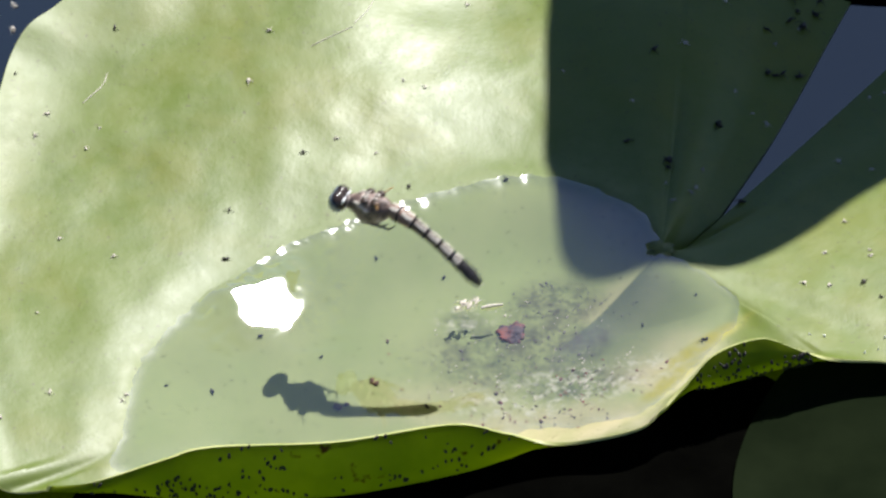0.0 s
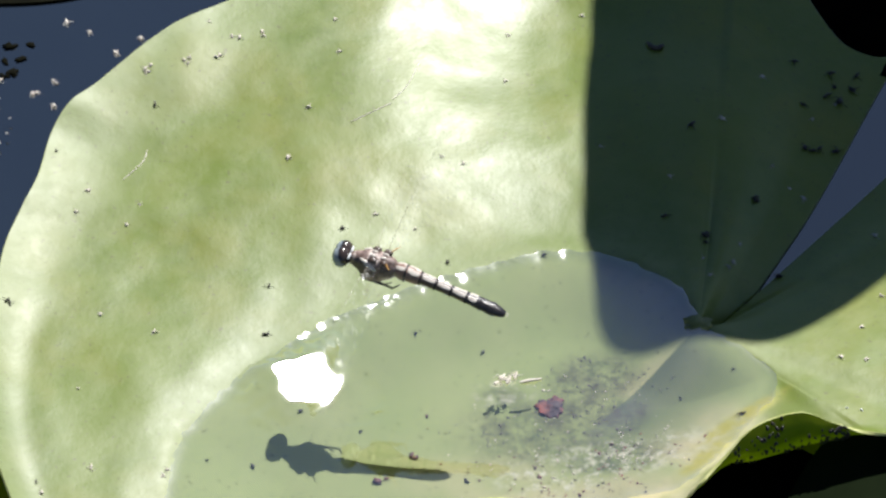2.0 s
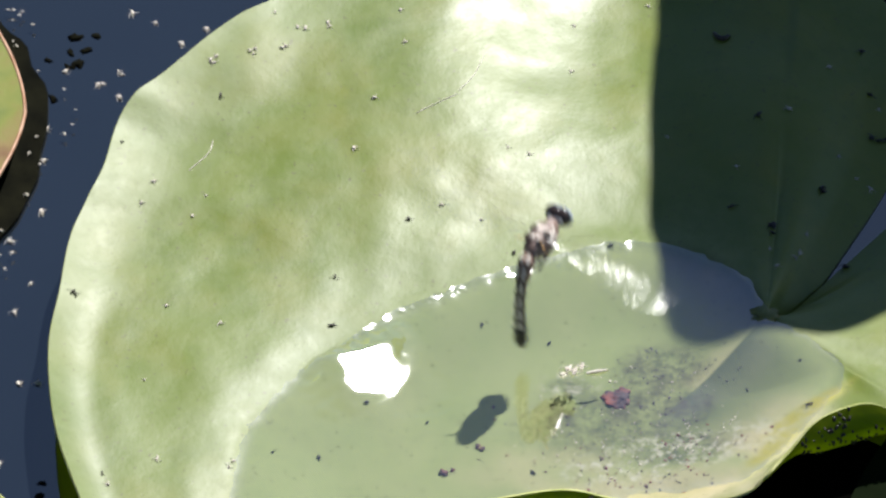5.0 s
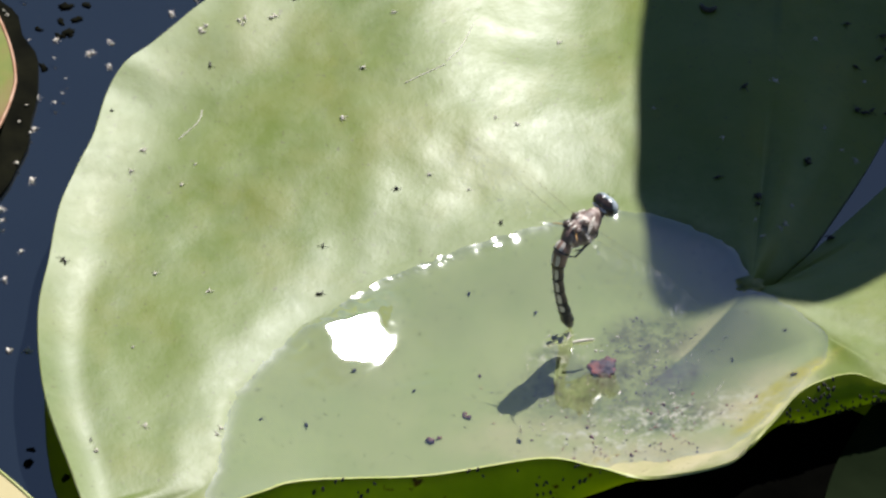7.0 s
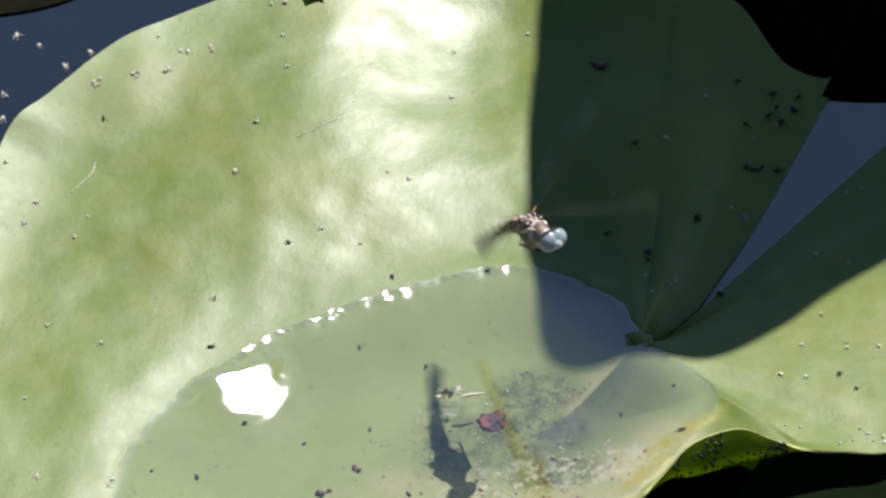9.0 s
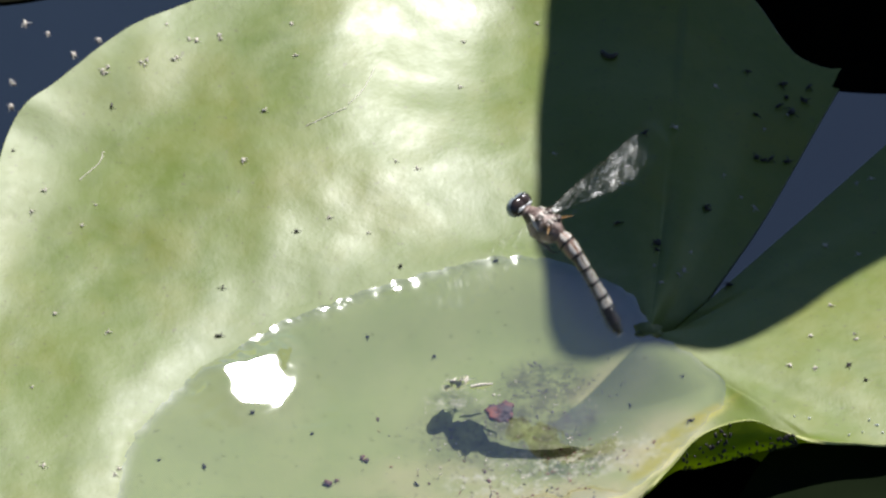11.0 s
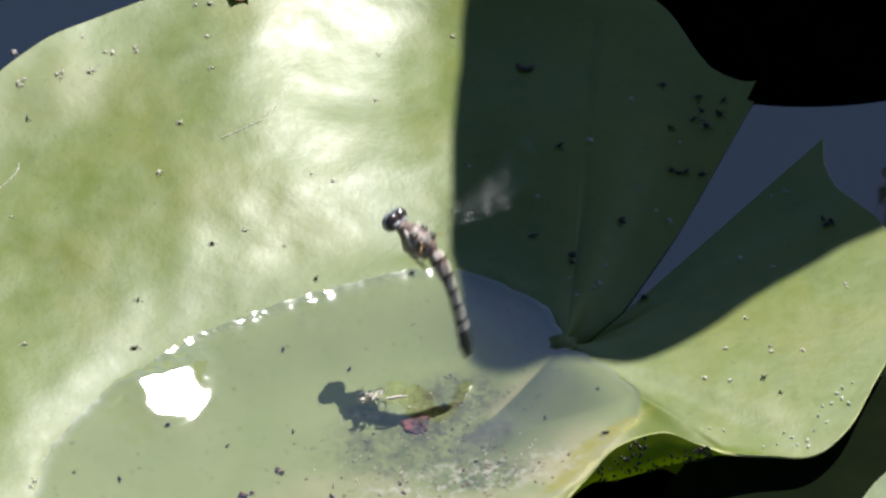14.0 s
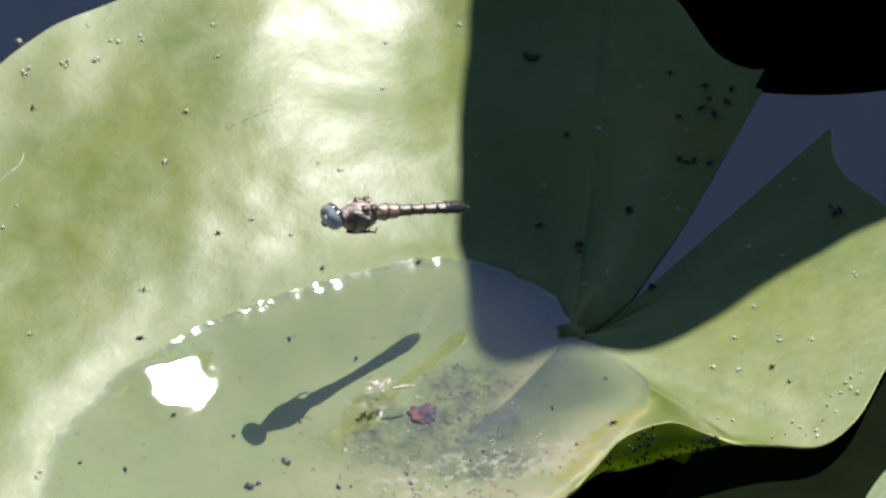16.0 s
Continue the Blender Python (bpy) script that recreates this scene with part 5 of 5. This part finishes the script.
        (11.5, 0.0120, -0.0266, 0.0304, 140.4, 10.9, 67.7, -5.8),
        (11.6, 0.0122, -0.0240, 0.0343, 148.3, 8.7, 40.2, -0.3),
        (11.7, 0.0147, -0.0225, 0.0347, 154.7, 9.7, 43.0, 1.9),
        (11.8, 0.0138, -0.0226, 0.0364, 154.2, 8.7, 34.7, -0.2),
        (11.9, 0.0114, -0.0230, 0.0335, 149.4, 9.3, 59.8, -3.5),
        (12, 0.0070, -0.0259, 0.0241, 128.7, 5.6, 90.6, -7.4),
        (12.1, 0.0075, -0.0256, 0.0302, 138.5, 10.1, 66.0, -5.2),
        (12.2, 0.0099, -0.0250, 0.0345, 147.0, 2.4, 51.7, 0.7),
        (12.3, 0.0113, -0.0256, 0.0377, 140.6, -2.2, 27.8, -1.1),
        (12.4, 0.0110, -0.0225, 0.0375, 142.2, -2.2, 23.9, -0.2),
        (12.5, 0.0095, -0.0238, 0.0346, 143.2, 1.6, 47.9, 0.3),
        (12.6, 0.0093, -0.0243, 0.0327, 138.5, 2.6, 77.0, -7.6),
        (12.7, 0.0070, -0.0285, 0.0223, 132.3, -6.2, 108.7, 6.7),
        (12.8, 0.0074, -0.0227, 0.0294, 139.6, 9.4, 60.1, -2.2),
        (12.9, 0.0086, -0.0217, 0.0311, 141.1, 10.2, 50.0, 0.0),
        (13, 0.0107, -0.0189, 0.0325, 146.3, 6.9, 46.2, 2.2),
        (13.1, 0.0098, -0.0216, 0.0301, 140.2, 1.2, 36.9, -0.5),
        (13.2, 0.0030, -0.0222, 0.0301, 125.9, 2.1, 81.7, -6.9),
        (13.3, 0.0060, -0.0253, 0.0232, 129.5, -1.8, 99.1, -0.8),
        (13.4, 0.0060, -0.0238, 0.0275, 127.6, -0.1, 57.2, -4.3),
        (13.5, 0.0121, -0.0178, 0.0338, 153.6, -2.8, 12.7, 0.1),
        (13.6, 0.0085, -0.0198, 0.0319, 151.1, 8.0, 45.2, 2.0),
        (13.7, 0.0095, -0.0172, 0.0320, 150.5, 1.9, 38.4, 0.4),
        (13.8, 0.0064, -0.0168, 0.0276, 142.6, 7.3, 65.7, -5.0),
        (13.9, 0.0022, -0.0235, 0.0221, 124.0, -3.6, 97.9, -5.7),
        (14, 0.0036, -0.0175, 0.0243, 134.9, 8.3, 59.6, -7.4),
        (14.1, 0.0055, -0.0150, 0.0272, 148.8, 4.7, 56.2, 1.7),
        (14.2, 0.0064, -0.0145, 0.0288, 146.1, 3.9, 38.6, -0.5),
        (14.3, 0.0052, -0.0147, 0.0293, 141.4, 2.0, 20.7, -2.1),
        (14.4, 0.0051, -0.0146, 0.0277, 136.7, 5.5, 66.1, -6.3),
        (14.5, -0.0013, -0.0215, 0.0228, 126.3, -1.7, 97.0, -4.6),
        (14.6, -0.0024, -0.0181, 0.0257, 131.7, 2.7, 70.6, -5.0),
        (14.7, -0.0026, -0.0138, 0.0272, 149.7, 8.9, 52.8, 2.7),
        (14.8, -0.0010, -0.0139, 0.0299, 142.2, 6.0, 42.7, 0.9),
        (14.9, 0.0009, -0.0145, 0.0310, 137.7, -0.1, 17.7, -4.1),
        (15, 0.0016, -0.0130, 0.0300, 143.2, 3.1, 34.8, -0.8),
        (15.1, 0.0040, -0.0160, 0.0291, 140.9, 5.6, 65.8, -1.7),
        (15.2, -0.0011, -0.0212, 0.0219, 120.0, -9.3, 104.1, -8.9),
        (15.3, 0.0008, -0.0149, 0.0240, 133.4, 5.1, 64.9, -6.8),
        (15.4, 0.0018, -0.0139, 0.0297, 133.2, -3.2, 33.1, -3.1),
        (15.5, 0.0035, -0.0124, 0.0293, 139.2, -0.1, 38.7, -1.2),
        (15.6, 0.0018, -0.0125, 0.0291, 139.0, -1.3, 29.4, -1.6),
        (15.7, -0.0031, -0.0125, 0.0278, 121.2, -0.5, 80.7, -8.6),
        (15.8, -0.0042, -0.0188, 0.0221, 126.2, -8.2, 104.5, -2.3),
        (15.9, -0.0037, -0.0155, 0.0234, 140.6, 9.3, 55.4, -6.5),
        (15.9667, -0.0099, -0.0136, 0.0291, 209.4, 22.4, 1.7, -1.6),
        (16, -0.0099, -0.0136, 0.0291, 213.4, 22.4, 1.7, -1.6),
    ]
    walk(fly, [(t, pose(x, y, z, 0, -pitch, heading)) for t, x, y, z, heading, pitch, down, aside in rows])
    chains = []
    for t, x, y, z, heading, pitch, down, aside in rows:
        m, poses = Matrix(), []
        for share, give in zip(SHARE, GIVE):
            m = m @ pose(0, 0, 0, 0, -down * give, aside * give)
            poses.append(m.copy())
            m = m @ Matrix.Translation((-share * TAIL, 0, 0))
        chains.append((t, poses))
    for n, seg in enumerate(segments):
        walk(seg, [(t, poses[n]) for t, poses in chains])
    # at each step the wings stand at one of the ends of their beat
    r = random.Random(7)
    beat = [((36 if f % 2 else -10) + r.uniform(-14, 14), (-8 if f % 2 else 34) + r.uniform(-14, 14)) for f in range(481)]
    for wing, side, pair, sweep in wings:
        walk(wing, [(f / FPS, pose(wing.location.x, wing.location.y, wing.location.z, side * up[pair], 0, sweep)) for f, up in enumerate(beat)])


motions()
